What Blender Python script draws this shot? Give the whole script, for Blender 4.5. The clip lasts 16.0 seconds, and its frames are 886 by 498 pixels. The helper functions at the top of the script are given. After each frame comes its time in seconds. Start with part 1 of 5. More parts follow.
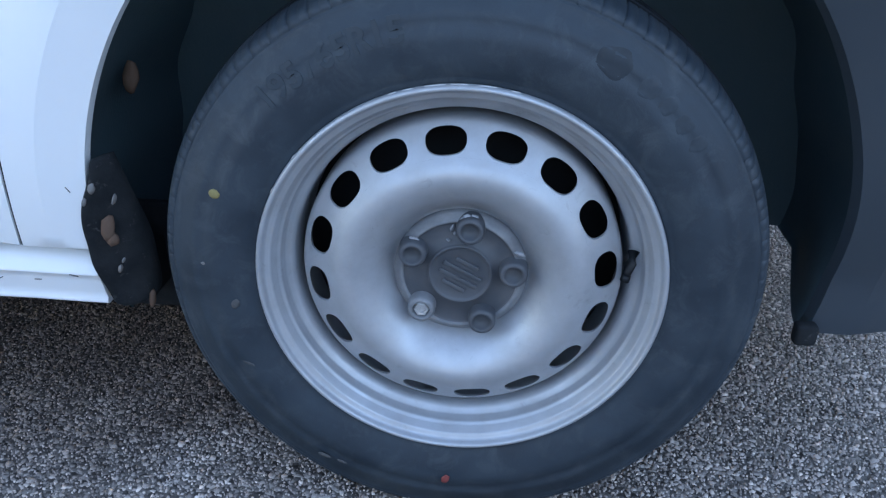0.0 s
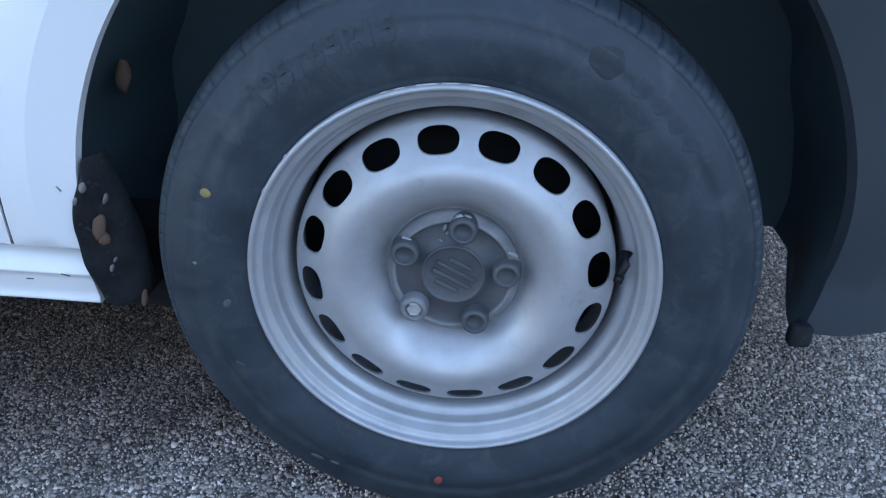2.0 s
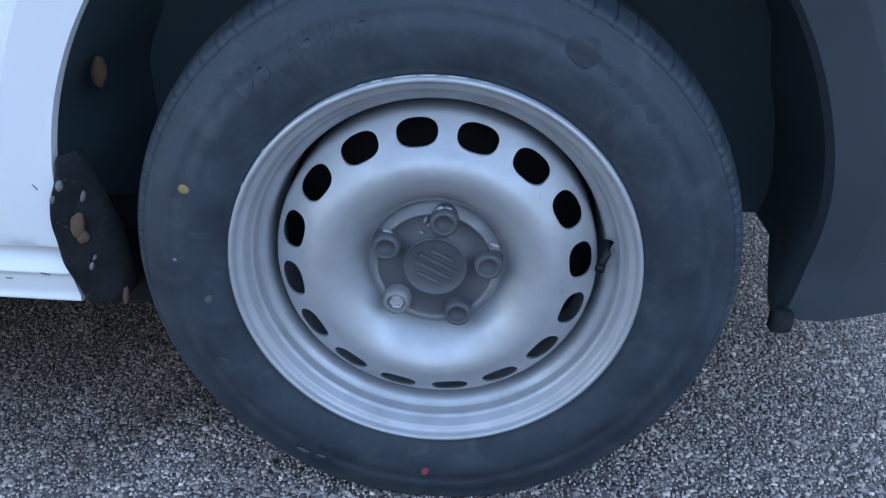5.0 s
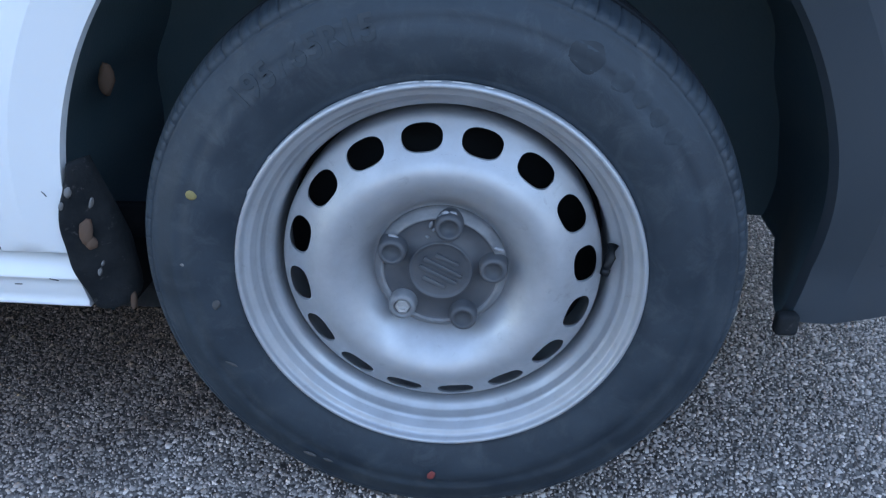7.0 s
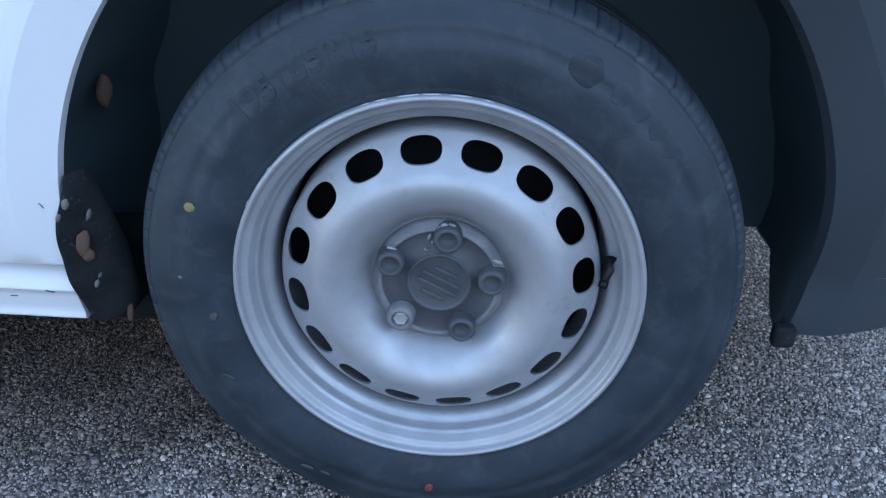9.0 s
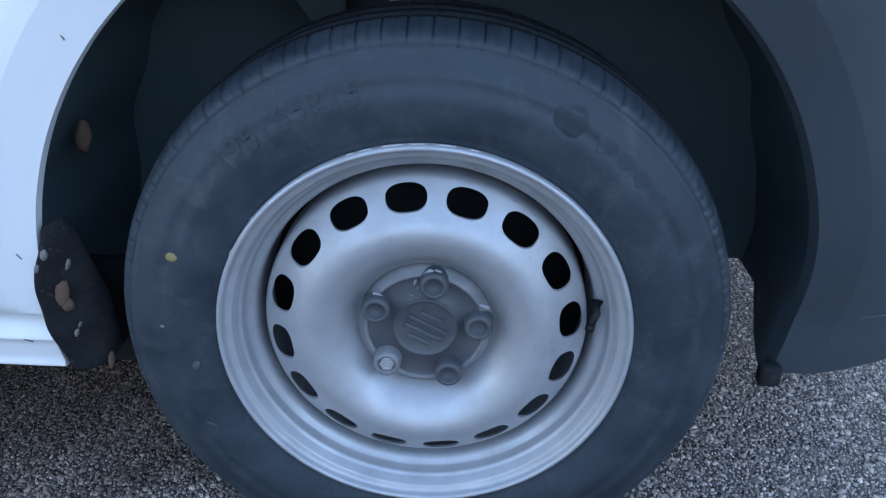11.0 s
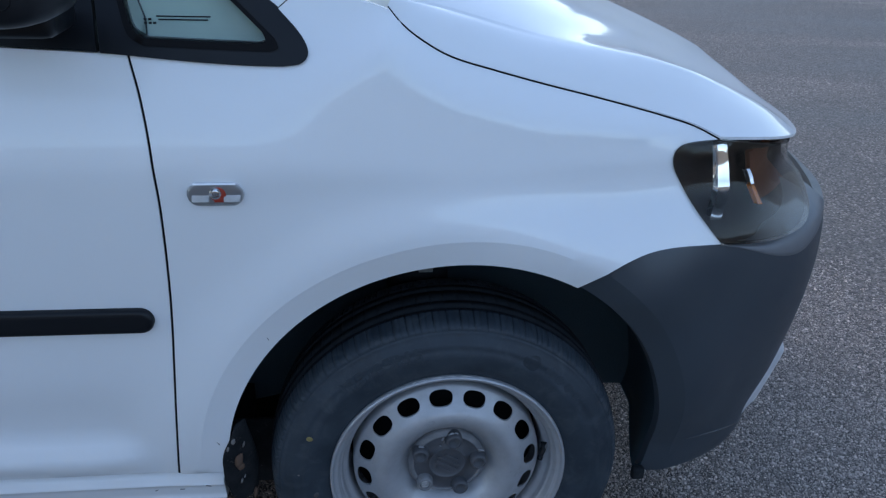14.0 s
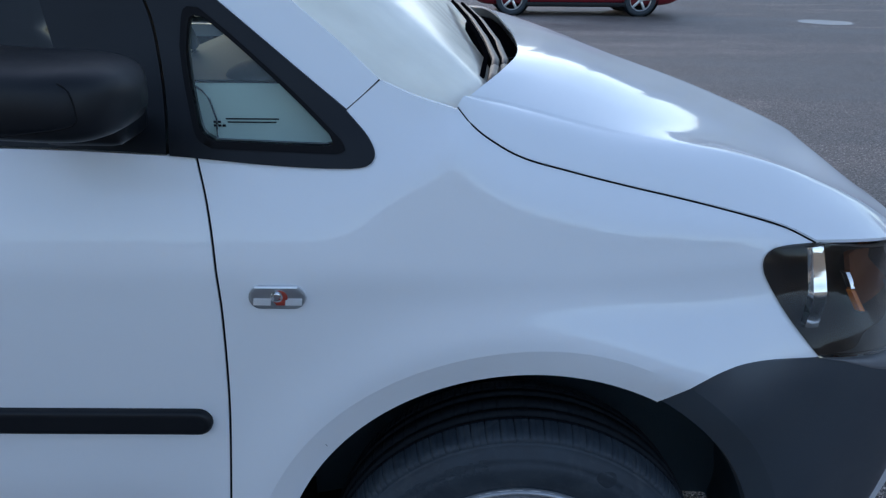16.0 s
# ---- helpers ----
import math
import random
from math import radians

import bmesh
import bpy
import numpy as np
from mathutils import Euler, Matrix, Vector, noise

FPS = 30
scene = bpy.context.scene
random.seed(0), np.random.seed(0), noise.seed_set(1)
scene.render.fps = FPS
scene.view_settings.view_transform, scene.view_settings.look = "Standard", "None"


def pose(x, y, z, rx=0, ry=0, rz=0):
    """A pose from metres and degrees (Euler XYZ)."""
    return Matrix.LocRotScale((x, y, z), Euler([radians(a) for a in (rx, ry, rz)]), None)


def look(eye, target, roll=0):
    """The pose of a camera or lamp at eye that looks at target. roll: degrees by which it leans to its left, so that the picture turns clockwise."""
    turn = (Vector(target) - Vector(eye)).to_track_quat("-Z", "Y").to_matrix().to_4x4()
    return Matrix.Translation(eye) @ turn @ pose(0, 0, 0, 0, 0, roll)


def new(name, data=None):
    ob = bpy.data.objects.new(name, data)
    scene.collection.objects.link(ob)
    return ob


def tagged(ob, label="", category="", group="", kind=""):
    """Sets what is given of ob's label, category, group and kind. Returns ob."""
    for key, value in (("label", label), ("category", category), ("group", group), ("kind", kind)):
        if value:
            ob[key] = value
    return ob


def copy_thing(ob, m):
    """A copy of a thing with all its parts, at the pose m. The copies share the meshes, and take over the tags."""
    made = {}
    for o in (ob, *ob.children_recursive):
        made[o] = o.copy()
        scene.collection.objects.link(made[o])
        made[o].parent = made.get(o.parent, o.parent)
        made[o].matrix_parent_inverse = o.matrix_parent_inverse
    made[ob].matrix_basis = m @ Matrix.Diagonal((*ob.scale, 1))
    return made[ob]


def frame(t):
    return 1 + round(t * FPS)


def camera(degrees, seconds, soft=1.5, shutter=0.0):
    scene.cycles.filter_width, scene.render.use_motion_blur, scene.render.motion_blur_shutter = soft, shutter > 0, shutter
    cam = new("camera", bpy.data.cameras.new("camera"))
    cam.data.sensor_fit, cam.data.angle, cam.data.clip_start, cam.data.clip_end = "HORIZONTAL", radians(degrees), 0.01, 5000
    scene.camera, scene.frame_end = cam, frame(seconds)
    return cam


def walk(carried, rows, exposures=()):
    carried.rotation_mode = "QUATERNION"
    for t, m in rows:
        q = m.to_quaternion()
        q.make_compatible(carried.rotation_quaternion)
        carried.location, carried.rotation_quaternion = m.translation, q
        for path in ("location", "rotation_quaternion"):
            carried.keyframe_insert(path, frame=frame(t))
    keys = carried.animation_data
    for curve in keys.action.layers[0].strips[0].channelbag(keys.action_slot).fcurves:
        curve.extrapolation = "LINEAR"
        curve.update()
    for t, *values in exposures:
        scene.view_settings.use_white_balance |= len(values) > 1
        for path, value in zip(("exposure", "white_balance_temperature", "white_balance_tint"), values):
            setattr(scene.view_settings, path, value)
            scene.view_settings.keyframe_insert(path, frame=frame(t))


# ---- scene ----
cam = camera(60.1, 16.0, soft=1.25)
PATH = [
    (0, (0.033, -0.694, 0.696), (-0.097, 1.077, -0.224), 0.7),
    (0.5, (0.037, -0.7, 0.695), (-0.101, 1.078, -0.211), 0.7),
    (1, (0.039, -0.703, 0.704), (-0.1, 1.071, -0.209), 0.8),
    (1.5, (0.037, -0.701, 0.701), (-0.095, 1.073, -0.213), 0.9),
    (2, (0.041, -0.691, 0.693), (-0.091, 1.082, -0.223), 0.8),
    (2.5, (0.046, -0.687, 0.698), (-0.076, 1.078, -0.234), 0.8),
    (3, (0.05, -0.689, 0.694), (-0.062, 1.077, -0.238), 0.8),
    (3.5, (0.053, -0.688, 0.691), (-0.053, 1.076, -0.245), 0.6),
    (4, (0.048, -0.688, 0.695), (-0.05, 1.072, -0.251), 0.6),
    (6.5, (0.055, -0.689, 0.695), (-0.072, 1.077, -0.235), -0.5),
    (7, (0.051, -0.691, 0.698), (-0.071, 1.074, -0.235), -0.3),
    (7.5, (0.05, -0.691, 0.698), (-0.073, 1.079, -0.227), -0.4),
    (8, (0.049, -0.69, 0.703), (-0.083, 1.077, -0.225), -0.4),
    (8.5, (0.046, -0.69, 0.701), (-0.073, 1.082, -0.217), -0.1),
    (10.8, (0.043, -0.677, 0.719), (-0.018, 1.106, -0.185), 0.0),
    (11, (0.04, -0.669, 0.732), (-0.017, 1.12, -0.16), 0.1),
    (11.5, (0.035, -0.651, 0.741), (-0.023, 1.16, -0.105), -0.2),
    (12, (0.034, -0.628, 0.822), (0.027, 1.172, -0.05), -0.2),
    (12.1, (0.032, -0.644, 0.867), (0.04, 1.143, -0.031), -0.1),
    (12.2, (0.024, -0.672, 0.925), (0.06, 1.103, 0.007), 0.4),
    (12.35, (0.024, -0.706, 0.985), (0.058, 1.057, 0.04), 0.7),
    (12.5, (0.009, -0.734, 1.025), (0.069, 1.023, 0.071), 1.4),
    (12.7, (-0.022, -0.776, 1.088), (0.068, 0.953, 0.089), 1.7),
    (13, (-0.077, -0.856, 1.151), (0.031, 0.878, 0.161), 1.5),
    (13.2, (-0.125, -0.908, 1.184), (0.012, 0.815, 0.186), 1.7),
    (13.5, (-0.17, -0.992, 1.219), (-0.012, 0.757, 0.262), 1.6),
    (13.8, (-0.172, -1.035, 1.249), (0.029, 0.718, 0.312), 2.0),
    (14, (-0.152, -1.058, 1.258), (0.066, 0.726, 0.38), 2.1),
    (14.2, (-0.138, -1.04, 1.289), (0.089, 0.749, 0.418), 2.2),
    (14.5, (-0.112, -1.014, 1.299), (0.089, 0.807, 0.496), 2.0),
    (15, (-0.109, -1.004, 1.303), (0.049, 0.835, 0.535), 1.3),
    (15.5, (-0.105, -0.993, 1.299), (0.002, 0.858, 0.549), 0.7),
    (16, (-0.134, -0.983, 1.295), (-0.116, 0.875, 0.557), 0.6),
]
walk(cam, [(t, look(eye, target, roll)) for t, eye, target, roll in PATH],
     exposures=[(t, e + 1.95, k, 15.5) for t, e, k in ((0, .80, 6650.0), (11.5, .82, 6550.0), (12, .66, 6450.0), (12.2, .36, 6500.0), (12.5, .26, 6500.0), (13, -.1, 6550.0), (13.5, -.27, 6550.0), (14, -.36, 6550.0), (15, -.53, 6550.0), (16, -.55, 6550.0))])

# ---- light: an overcast evening sky, the sun lost in cloud ----
SUN_ELEVATION, SUN_AZIMUTH = 17.0, -32.0
world = bpy.data.worlds.new("sky")
scene.world = world
world.use_nodes = True
wn, wl = world.node_tree.nodes, world.node_tree.links
sky = wn.new("ShaderNodeTexSky")
sky.sky_type, sky.sun_disc = "NISHITA", False
sky.sun_elevation, sky.sun_rotation = radians(SUN_ELEVATION), radians(SUN_AZIMUTH)
sky.air_density, sky.dust_density, sky.ozone_density = 1.0, 0.7, 1.0
wl.new(sky.outputs[0], wn["Background"].inputs["Color"])
wn["Background"].inputs["Strength"].default_value = 0.15
sun = new("sun", bpy.data.lights.new("sun", "SUN"))
sun.data.energy, sun.data.angle, sun.data.color = 0.10, radians(100), (1.0, 0.95, 0.9)
sun_way = Vector((math.sin(radians(SUN_AZIMUTH)) * math.cos(radians(SUN_ELEVATION)),
                  math.cos(radians(SUN_AZIMUTH)) * math.cos(radians(SUN_ELEVATION)), math.sin(radians(SUN_ELEVATION))))
sun.matrix_world = look(sun_way * 30, (0, 0, 0))


# ---- materials ----
def ramp(nt, src, stops):
    r = nt.nodes.new("ShaderNodeValToRGB")
    r.color_ramp.elements[0].position, r.color_ramp.elements[0].color = stops[0][0], (*stops[0][1], 1)
    r.color_ramp.elements[1].position, r.color_ramp.elements[1].color = stops[-1][0], (*stops[-1][1], 1)
    for p, c in stops[1:-1]:
        r.color_ramp.elements.new(p).color = (*c, 1)
    nt.links.new(src, r.inputs[0])
    return r.outputs[0]


def material(name, colour, rough=0.5, metal=0.0, spec=0.5, coat=0.0, coat_rough=0.1,
             grain=0.0, grain_size=0.001, stain=0.0, stain_size=0.08, stain_colour=None, rough_var=0.0, patch=None):
    """A surface with stains at a large scale and grain at a fine one; sizes in metres."""
    mat = bpy.data.materials.new(name)
    mat.use_nodes = True
    nt = mat.node_tree
    b = nt.nodes["Principled BSDF"]
    b.inputs["Base Color"].default_value = (*colour, 1)
    b.inputs["Roughness"].default_value, b.inputs["Metallic"].default_value = rough, metal
    b.inputs["Specular IOR Level"].default_value = spec
    b.inputs["Coat Weight"].default_value, b.inputs["Coat Roughness"].default_value = coat, coat_rough
    tc = nt.nodes.new("ShaderNodeTexCoord")
    if stain or rough_var:
        n = nt.nodes.new("ShaderNodeTexNoise")
        n.inputs["Scale"].default_value, n.inputs["Detail"].default_value, n.inputs["Roughness"].default_value = 1 / stain_size, 6, 0.62
        nt.links.new(tc.outputs["Object"], n.inputs["Vector"])
        if stain:
            other = stain_colour or tuple(c * 0.6 for c in colour)
            mixed = tuple(c + (o - c) * stain for c, o in zip(colour, other))
            nt.links.new(ramp(nt, n.outputs["Fac"], [(0.35, colour), (0.7, mixed)]), b.inputs["Base Color"])
        if rough_var:
            m = nt.nodes.new("ShaderNodeMapRange")
            m.inputs["From Min"].default_value, m.inputs["From Max"].default_value = 0.3, 0.7
            m.inputs["To Min"].default_value, m.inputs["To Max"].default_value = rough - rough_var, rough + rough_var
            nt.links.new(n.outputs["Fac"], m.inputs["Value"])
            nt.links.new(m.outputs[0], b.inputs["Roughness"])
    if patch:
        p = nt.nodes.new("ShaderNodeTexNoise")
        p.inputs["Scale"].default_value, p.inputs["Detail"].default_value, p.inputs["Roughness"].default_value, p.inputs["Distortion"].default_value = 1 / patch[1], 7, 0.7, 0.6
        nt.links.new(tc.outputs["Object"], p.inputs["Vector"])
        over = nt.nodes.new("ShaderNodeMix")
        over.data_type = "RGBA"
        nt.links.new(ramp(nt, p.outputs["Fac"], [(patch[2], (0, 0, 0)), (patch[3], (1, 1, 1))]), over.inputs["Factor"])
        old = b.inputs["Base Color"].links
        if old:
            nt.links.new(old[0].from_socket, over.inputs["A"])
        else:
            over.inputs["A"].default_value = (*colour, 1)
        over.inputs["B"].default_value = (*patch[0], 1)
        nt.links.new(over.outputs["Result"], b.inputs["Base Color"])
    if grain:
        g = nt.nodes.new("ShaderNodeTexNoise")
        g.inputs["Scale"].default_value, g.inputs["Detail"].default_value = 1 / grain_size, 3
        nt.links.new(tc.outputs["Object"], g.inputs["Vector"])
        bump = nt.nodes.new("ShaderNodeBump")
        bump.inputs["Strength"].default_value, bump.inputs["Distance"].default_value = grain, grain_size * 0.5
        nt.links.new(g.outputs["Fac"], bump.inputs["Height"])
        nt.links.new(bump.outputs[0], b.inputs["Normal"])
    return mat


def glass(name, tint, rough=0.02, ior=1.5):
    """Thin glass: a clear sheet with a real sheen."""
    mat = bpy.data.materials.new(name)
    mat.use_nodes = True
    nt = mat.node_tree
    nt.nodes.remove(nt.nodes["Principled BSDF"])
    t, g, mix, fr = (nt.nodes.new("ShaderNode" + k) for k in ("BsdfTransparent", "BsdfGlossy", "MixShader", "Fresnel"))
    t.inputs[0].default_value = (*tint, 1)
    g.inputs["Roughness"].default_value = rough
    fr.inputs["IOR"].default_value = ior
    nt.links.new(fr.outputs[0], mix.inputs[0])
    nt.links.new(t.outputs[0], mix.inputs[1])
    nt.links.new(g.outputs[0], mix.inputs[2])
    nt.links.new(mix.outputs[0], nt.nodes["Material Output"].inputs["Surface"])
    return mat


def filmed_glass(name, tint, low=0.72, high=0.95, milk=(0.90, 0.93, 0.88), ior=1.5, rough=0.06):
    """Glass under a milky film of uneven density: part clear, part milky, with streaks."""
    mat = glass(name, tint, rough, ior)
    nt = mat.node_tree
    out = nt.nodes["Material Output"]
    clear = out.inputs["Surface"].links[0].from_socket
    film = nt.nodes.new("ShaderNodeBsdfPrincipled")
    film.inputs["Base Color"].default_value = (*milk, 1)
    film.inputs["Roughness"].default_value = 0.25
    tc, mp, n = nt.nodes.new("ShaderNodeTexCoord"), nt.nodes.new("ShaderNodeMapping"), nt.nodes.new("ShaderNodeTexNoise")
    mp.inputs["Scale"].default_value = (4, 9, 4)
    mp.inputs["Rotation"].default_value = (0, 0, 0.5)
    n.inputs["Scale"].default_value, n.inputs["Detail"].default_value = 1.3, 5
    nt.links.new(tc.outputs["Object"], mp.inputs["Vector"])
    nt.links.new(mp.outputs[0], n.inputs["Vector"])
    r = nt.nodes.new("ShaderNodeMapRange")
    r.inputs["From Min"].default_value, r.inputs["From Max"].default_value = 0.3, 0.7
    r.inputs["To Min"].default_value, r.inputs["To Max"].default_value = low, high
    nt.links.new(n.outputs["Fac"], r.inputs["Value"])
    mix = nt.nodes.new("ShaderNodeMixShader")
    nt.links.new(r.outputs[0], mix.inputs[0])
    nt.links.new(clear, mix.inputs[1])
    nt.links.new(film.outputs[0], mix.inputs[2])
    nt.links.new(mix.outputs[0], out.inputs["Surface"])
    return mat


PAINT = material("white_paint", (0.74, 0.76, 0.78), 0.5, 0.0, 0.3, 0.85, 0.065, stain=0.14, stain_size=0.35, stain_colour=(0.60, 0.62, 0.64), grain=0.03, grain_size=0.004)
BLACK_TRIM = material("black_trim", (0.005, 0.0065, 0.009), 0.45, spec=0.28, grain=0.1, grain_size=0.0012, rough_var=0.08)
BUMPER = material("grained_grey_plastic", (0.032, 0.043, 0.055), 0.42, spec=0.6, grain=0.22, grain_size=0.0011, stain=0.35, stain_size=0.12, stain_colour=(0.039, 0.049, 0.058), rough_var=0.06)
LINER = material("black_liner_plastic", (0.049, 0.079, 0.096), 0.7, spec=0.25, grain=0.3, grain_size=0.004, stain=0.6, stain_size=0.05, stain_colour=(0.060, 0.086, 0.099), patch=((0.085, 0.096, 0.100), 0.03, 0.64, 0.80))
FLANGE = material("worn_black_flange_plastic", (0.009, 0.011, 0.013), 0.8, spec=0.15, grain=0.3, grain_size=0.003, stain=0.7, stain_size=0.03, stain_colour=(0.026, 0.028, 0.03), patch=((0.09, 0.085, 0.08), 0.014, 0.60, 0.75))
SHELL = material("dark_inner_metal", (0.010, 0.011, 0.012), 0.85, spec=0.12, stain=0.4, stain_size=0.1)
RUBBER = material("dusty_tyre_rubber", (0.016, 0.025, 0.035), 0.62, spec=0.4, grain=0.16, grain_size=0.0018, stain=0.9, stain_size=0.05, stain_colour=(0.034, 0.047, 0.060), rough_var=0.12, patch=((0.049, 0.060, 0.070), 0.032, 0.50, 0.76))
TREAD_RUBBER = material("dark_tread_rubber", (0.009, 0.012, 0.016), 0.75, spec=0.2, grain=0.2, grain_size=0.002, stain=0.6, stain_size=0.03, stain_colour=(0.018, 0.022, 0.026), patch=((0.06, 0.058, 0.055), 0.004, 0.70, 0.76))
LETTER = material("raised_tyre_rubber", (0.030, 0.041, 0.052), 0.62, spec=0.4, grain=0.1, grain_size=0.0015)
STEEL = material("silver_painted_steel", (0.42, 0.435, 0.46), 0.47, 0.45, 0.5, 0.08, 0.3, grain=0.05, grain_size=0.0012, stain=0.6, stain_size=0.045, stain_colour=(0.31, 0.31, 0.32), rough_var=0.09, patch=((0.25, 0.25, 0.255), 0.02, 0.60, 0.82))
CAP = material("weathered_grey_cap_plastic", (0.054, 0.059, 0.068), 0.55, grain=0.15, grain_size=0.0015, stain=0.6, stain_size=0.03, stain_colour=(0.10, 0.10, 0.107), rough_var=0.1)
CAP_WORN = material("scuffed_pale_cap_plastic", (0.13, 0.135, 0.145), 0.5, grain=0.15, grain_size=0.0015, stain=0.7, stain_size=0.02, stain_colour=(0.26, 0.26, 0.265), rough_var=0.1)
GLYPH = material("dark_clean_rubber", (0.019, 0.027, 0.036), 0.62, spec=0.35, stain=0.8, stain_size=0.012, stain_colour=(0.026, 0.034, 0.042))
FAINT_GLYPH = material("dusty_dark_rubber", (0.025, 0.035, 0.046), 0.62, spec=0.38, stain=0.9, stain_size=0.010, stain_colour=(0.036, 0.048, 0.060))
# highlight along the bumper's upward ridge, painted as a paler grey
RIDGE_GLINT = material("ridge_glint_grey", (0.055, 0.060, 0.067), 0.45, grain=0.2, grain_size=0.0011, stain=0.5, stain_size=0.02)
# the sky's sheen on the upward ledge is put into this paler grey
SKYLIT_GREY = material("skylit_grey_plastic", (0.12, 0.125, 0.135), 0.42, grain=0.12, grain_size=0.0011, stain=0.4, stain_size=0.06, stain_colour=(0.17, 0.175, 0.18))
BARE = material("bare_scuffed_metal", (0.55, 0.55, 0.55), 0.45, 0.5, stain=0.5, stain_size=0.004)
WORN = material("pale_worn_plastic", (0.30, 0.31, 0.33), 0.45, 0.2, stain=0.7, stain_size=0.003, stain_colour=(0.16, 0.165, 0.175), grain=0.3, grain_size=0.0012)
INNER_METAL = material("dusty_inner_metal", (0.034, 0.046, 0.053), 0.75, spec=0.2, stain=0.7, stain_size=0.03, stain_colour=(0.026, 0.037, 0.043), patch=((0.055, 0.058, 0.058), 0.02, 0.55, 0.72))
BRIGHT_TRIM = material("pale_silver_trim", (0.62, 0.63, 0.65), 0.35, 0.1, stain=0.4, stain_size=0.03)
CHROME = material("chrome", (0.80, 0.81, 0.83), 0.08, 1.0)
SATIN = material("satin_silver", (0.55, 0.56, 0.58), 0.3, 0.9)
DARK_SATIN = material("dark_satin_reflector", (0.07, 0.072, 0.075), 0.5, 0.3, stain=0.5, stain_size=0.02)
AMBER = material("amber_plastic", (0.135, 0.047, 0.023), 0.7, spec=0.1, stain=0.3, stain_size=0.01)
# white base colour stands in for sky glints on the repeater's chrome
GLINT_WHITE = material("glint_white_reflector", (0.92, 0.93, 0.94), 0.25, 0.0, coat=1.0, stain=0.2, stain_size=0.004)
ORANGE = material("orange_red_plastic", (0.55, 0.06, 0.03), 0.3, stain=0.3, stain_size=0.01)
AMBER_BULB = material("amber_glass_bulb", (0.75, 0.20, 0.02), 0.2, stain=0.3, stain_size=0.01)
BOWL = material("dark_lamp_housing", (0.022, 0.018, 0.017), 0.6, spec=0.2, stain=0.5, stain_size=0.04, stain_colour=(0.026, 0.014, 0.010))
LENS = filmed_glass("filmed_lamp_lens", (0.88, 0.86, 0.84), 0.0, 0.012, (0.50, 0.49, 0.46), 1.36, 0.015)


def haze(mat, low, high, fore, front, amount):
    """More of the milky film towards the lower front edge."""
    nt = mat.node_tree
    mix = nt.nodes["Material Output"].inputs["Surface"].links[0].from_node
    base = mix.inputs[0].links[0].from_socket
    xyz, tc = nt.nodes.new("ShaderNodeSeparateXYZ"), nt.nodes.new("ShaderNodeTexCoord")
    nt.links.new(tc.outputs["Object"], xyz.inputs[0])
    down, along = nt.nodes.new("ShaderNodeMapRange"), nt.nodes.new("ShaderNodeMapRange")
    for node, axis, a, b in ((down, 2, high, low), (along, 0, fore, front)):
        node.interpolation_type = "SMOOTHSTEP"
        node.inputs["From Min"].default_value, node.inputs["From Max"].default_value = a, b
        nt.links.new(xyz.outputs[axis], node.inputs["Value"])
    both_ways, add = nt.nodes.new("ShaderNodeMath"), nt.nodes.new("ShaderNodeMath")
    both_ways.operation, add.operation = "MULTIPLY", "MULTIPLY_ADD"
    nt.links.new(down.outputs[0], both_ways.inputs[0])
    nt.links.new(along.outputs[0], both_ways.inputs[1])
    nt.links.new(both_ways.outputs[0], add.inputs[0])
    add.inputs[1].default_value = amount
    nt.links.new(base, add.inputs[2])
    nt.links.new(add.outputs[0], mix.inputs[0])


haze(LENS, .735, .830, .46, .60, .32)
WIPER = material("glossy_black_wiper_paint", (0.006, 0.006, 0.007), 0.42, spec=0.25, stain=0.5, stain_size=0.02)
COWL = material("dull_black_cowl_plastic", (0.003, 0.003, 0.004), 0.9, spec=0.0, stain=0.4, stain_size=0.03)
CLEAR = glass("clear_indicator_lens", (0.92, 0.92, 0.92), 0.05)
WINDOW = glass("dark_tinted_glass", (0.22, 0.27, 0.28), 0.12)
# mist and reflected sky are both put into this film's colour
QUARTER_GLASS = filmed_glass("milky_green_glass", (0.84, 0.94, 0.90), 0.06, 0.16, (0.42, 0.56, 0.56))
# the cream film paints the bright sky's reflection on the windscreen
SCREEN = filmed_glass("sky_pale_windscreen_glass", (0.66, 0.70, 0.62), milk=(0.94, 0.90, 0.78))
DASH = material("pale_dash_plastic", (0.72, 0.84, 0.79), 0.6, grain=0.1, grain_size=0.002, stain=0.3, stain_size=0.1)
DARKDASH = material("dark_cabin_plastic", (0.035, 0.04, 0.044), 0.6, stain=0.4, stain_size=0.1)
MUD = material("dried_brown_mud", (0.105, 0.070, 0.052), 0.9, spec=0.1, grain=0.6, grain_size=0.002, stain=0.6, stain_size=0.01, stain_colour=(0.12, 0.07, 0.05))
PALE = material("pale_dirt", (0.20, 0.19, 0.18), 0.9, spec=0.1, grain=0.5, grain_size=0.002, stain=0.6, stain_size=0.006)
DUST = material("thin_brown_dust", (0.085, 0.083, 0.083), 0.8, spec=0.2, grain=0.3, grain_size=0.002, stain=0.8, stain_size=0.008, stain_colour=(0.05, 0.052, 0.055))
YELLOW = material("yellow_paint_spot", (0.26, 0.21, 0.08), 0.6, stain=0.5, stain_size=0.004)
RED_SPOT = material("red_paint_spot", (0.22, 0.045, 0.04), 0.6, stain=0.5, stain_size=0.004)
TAG = material("grey_paper_label", (0.20, 0.205, 0.21), 0.7, stain=0.4, stain_size=0.01)
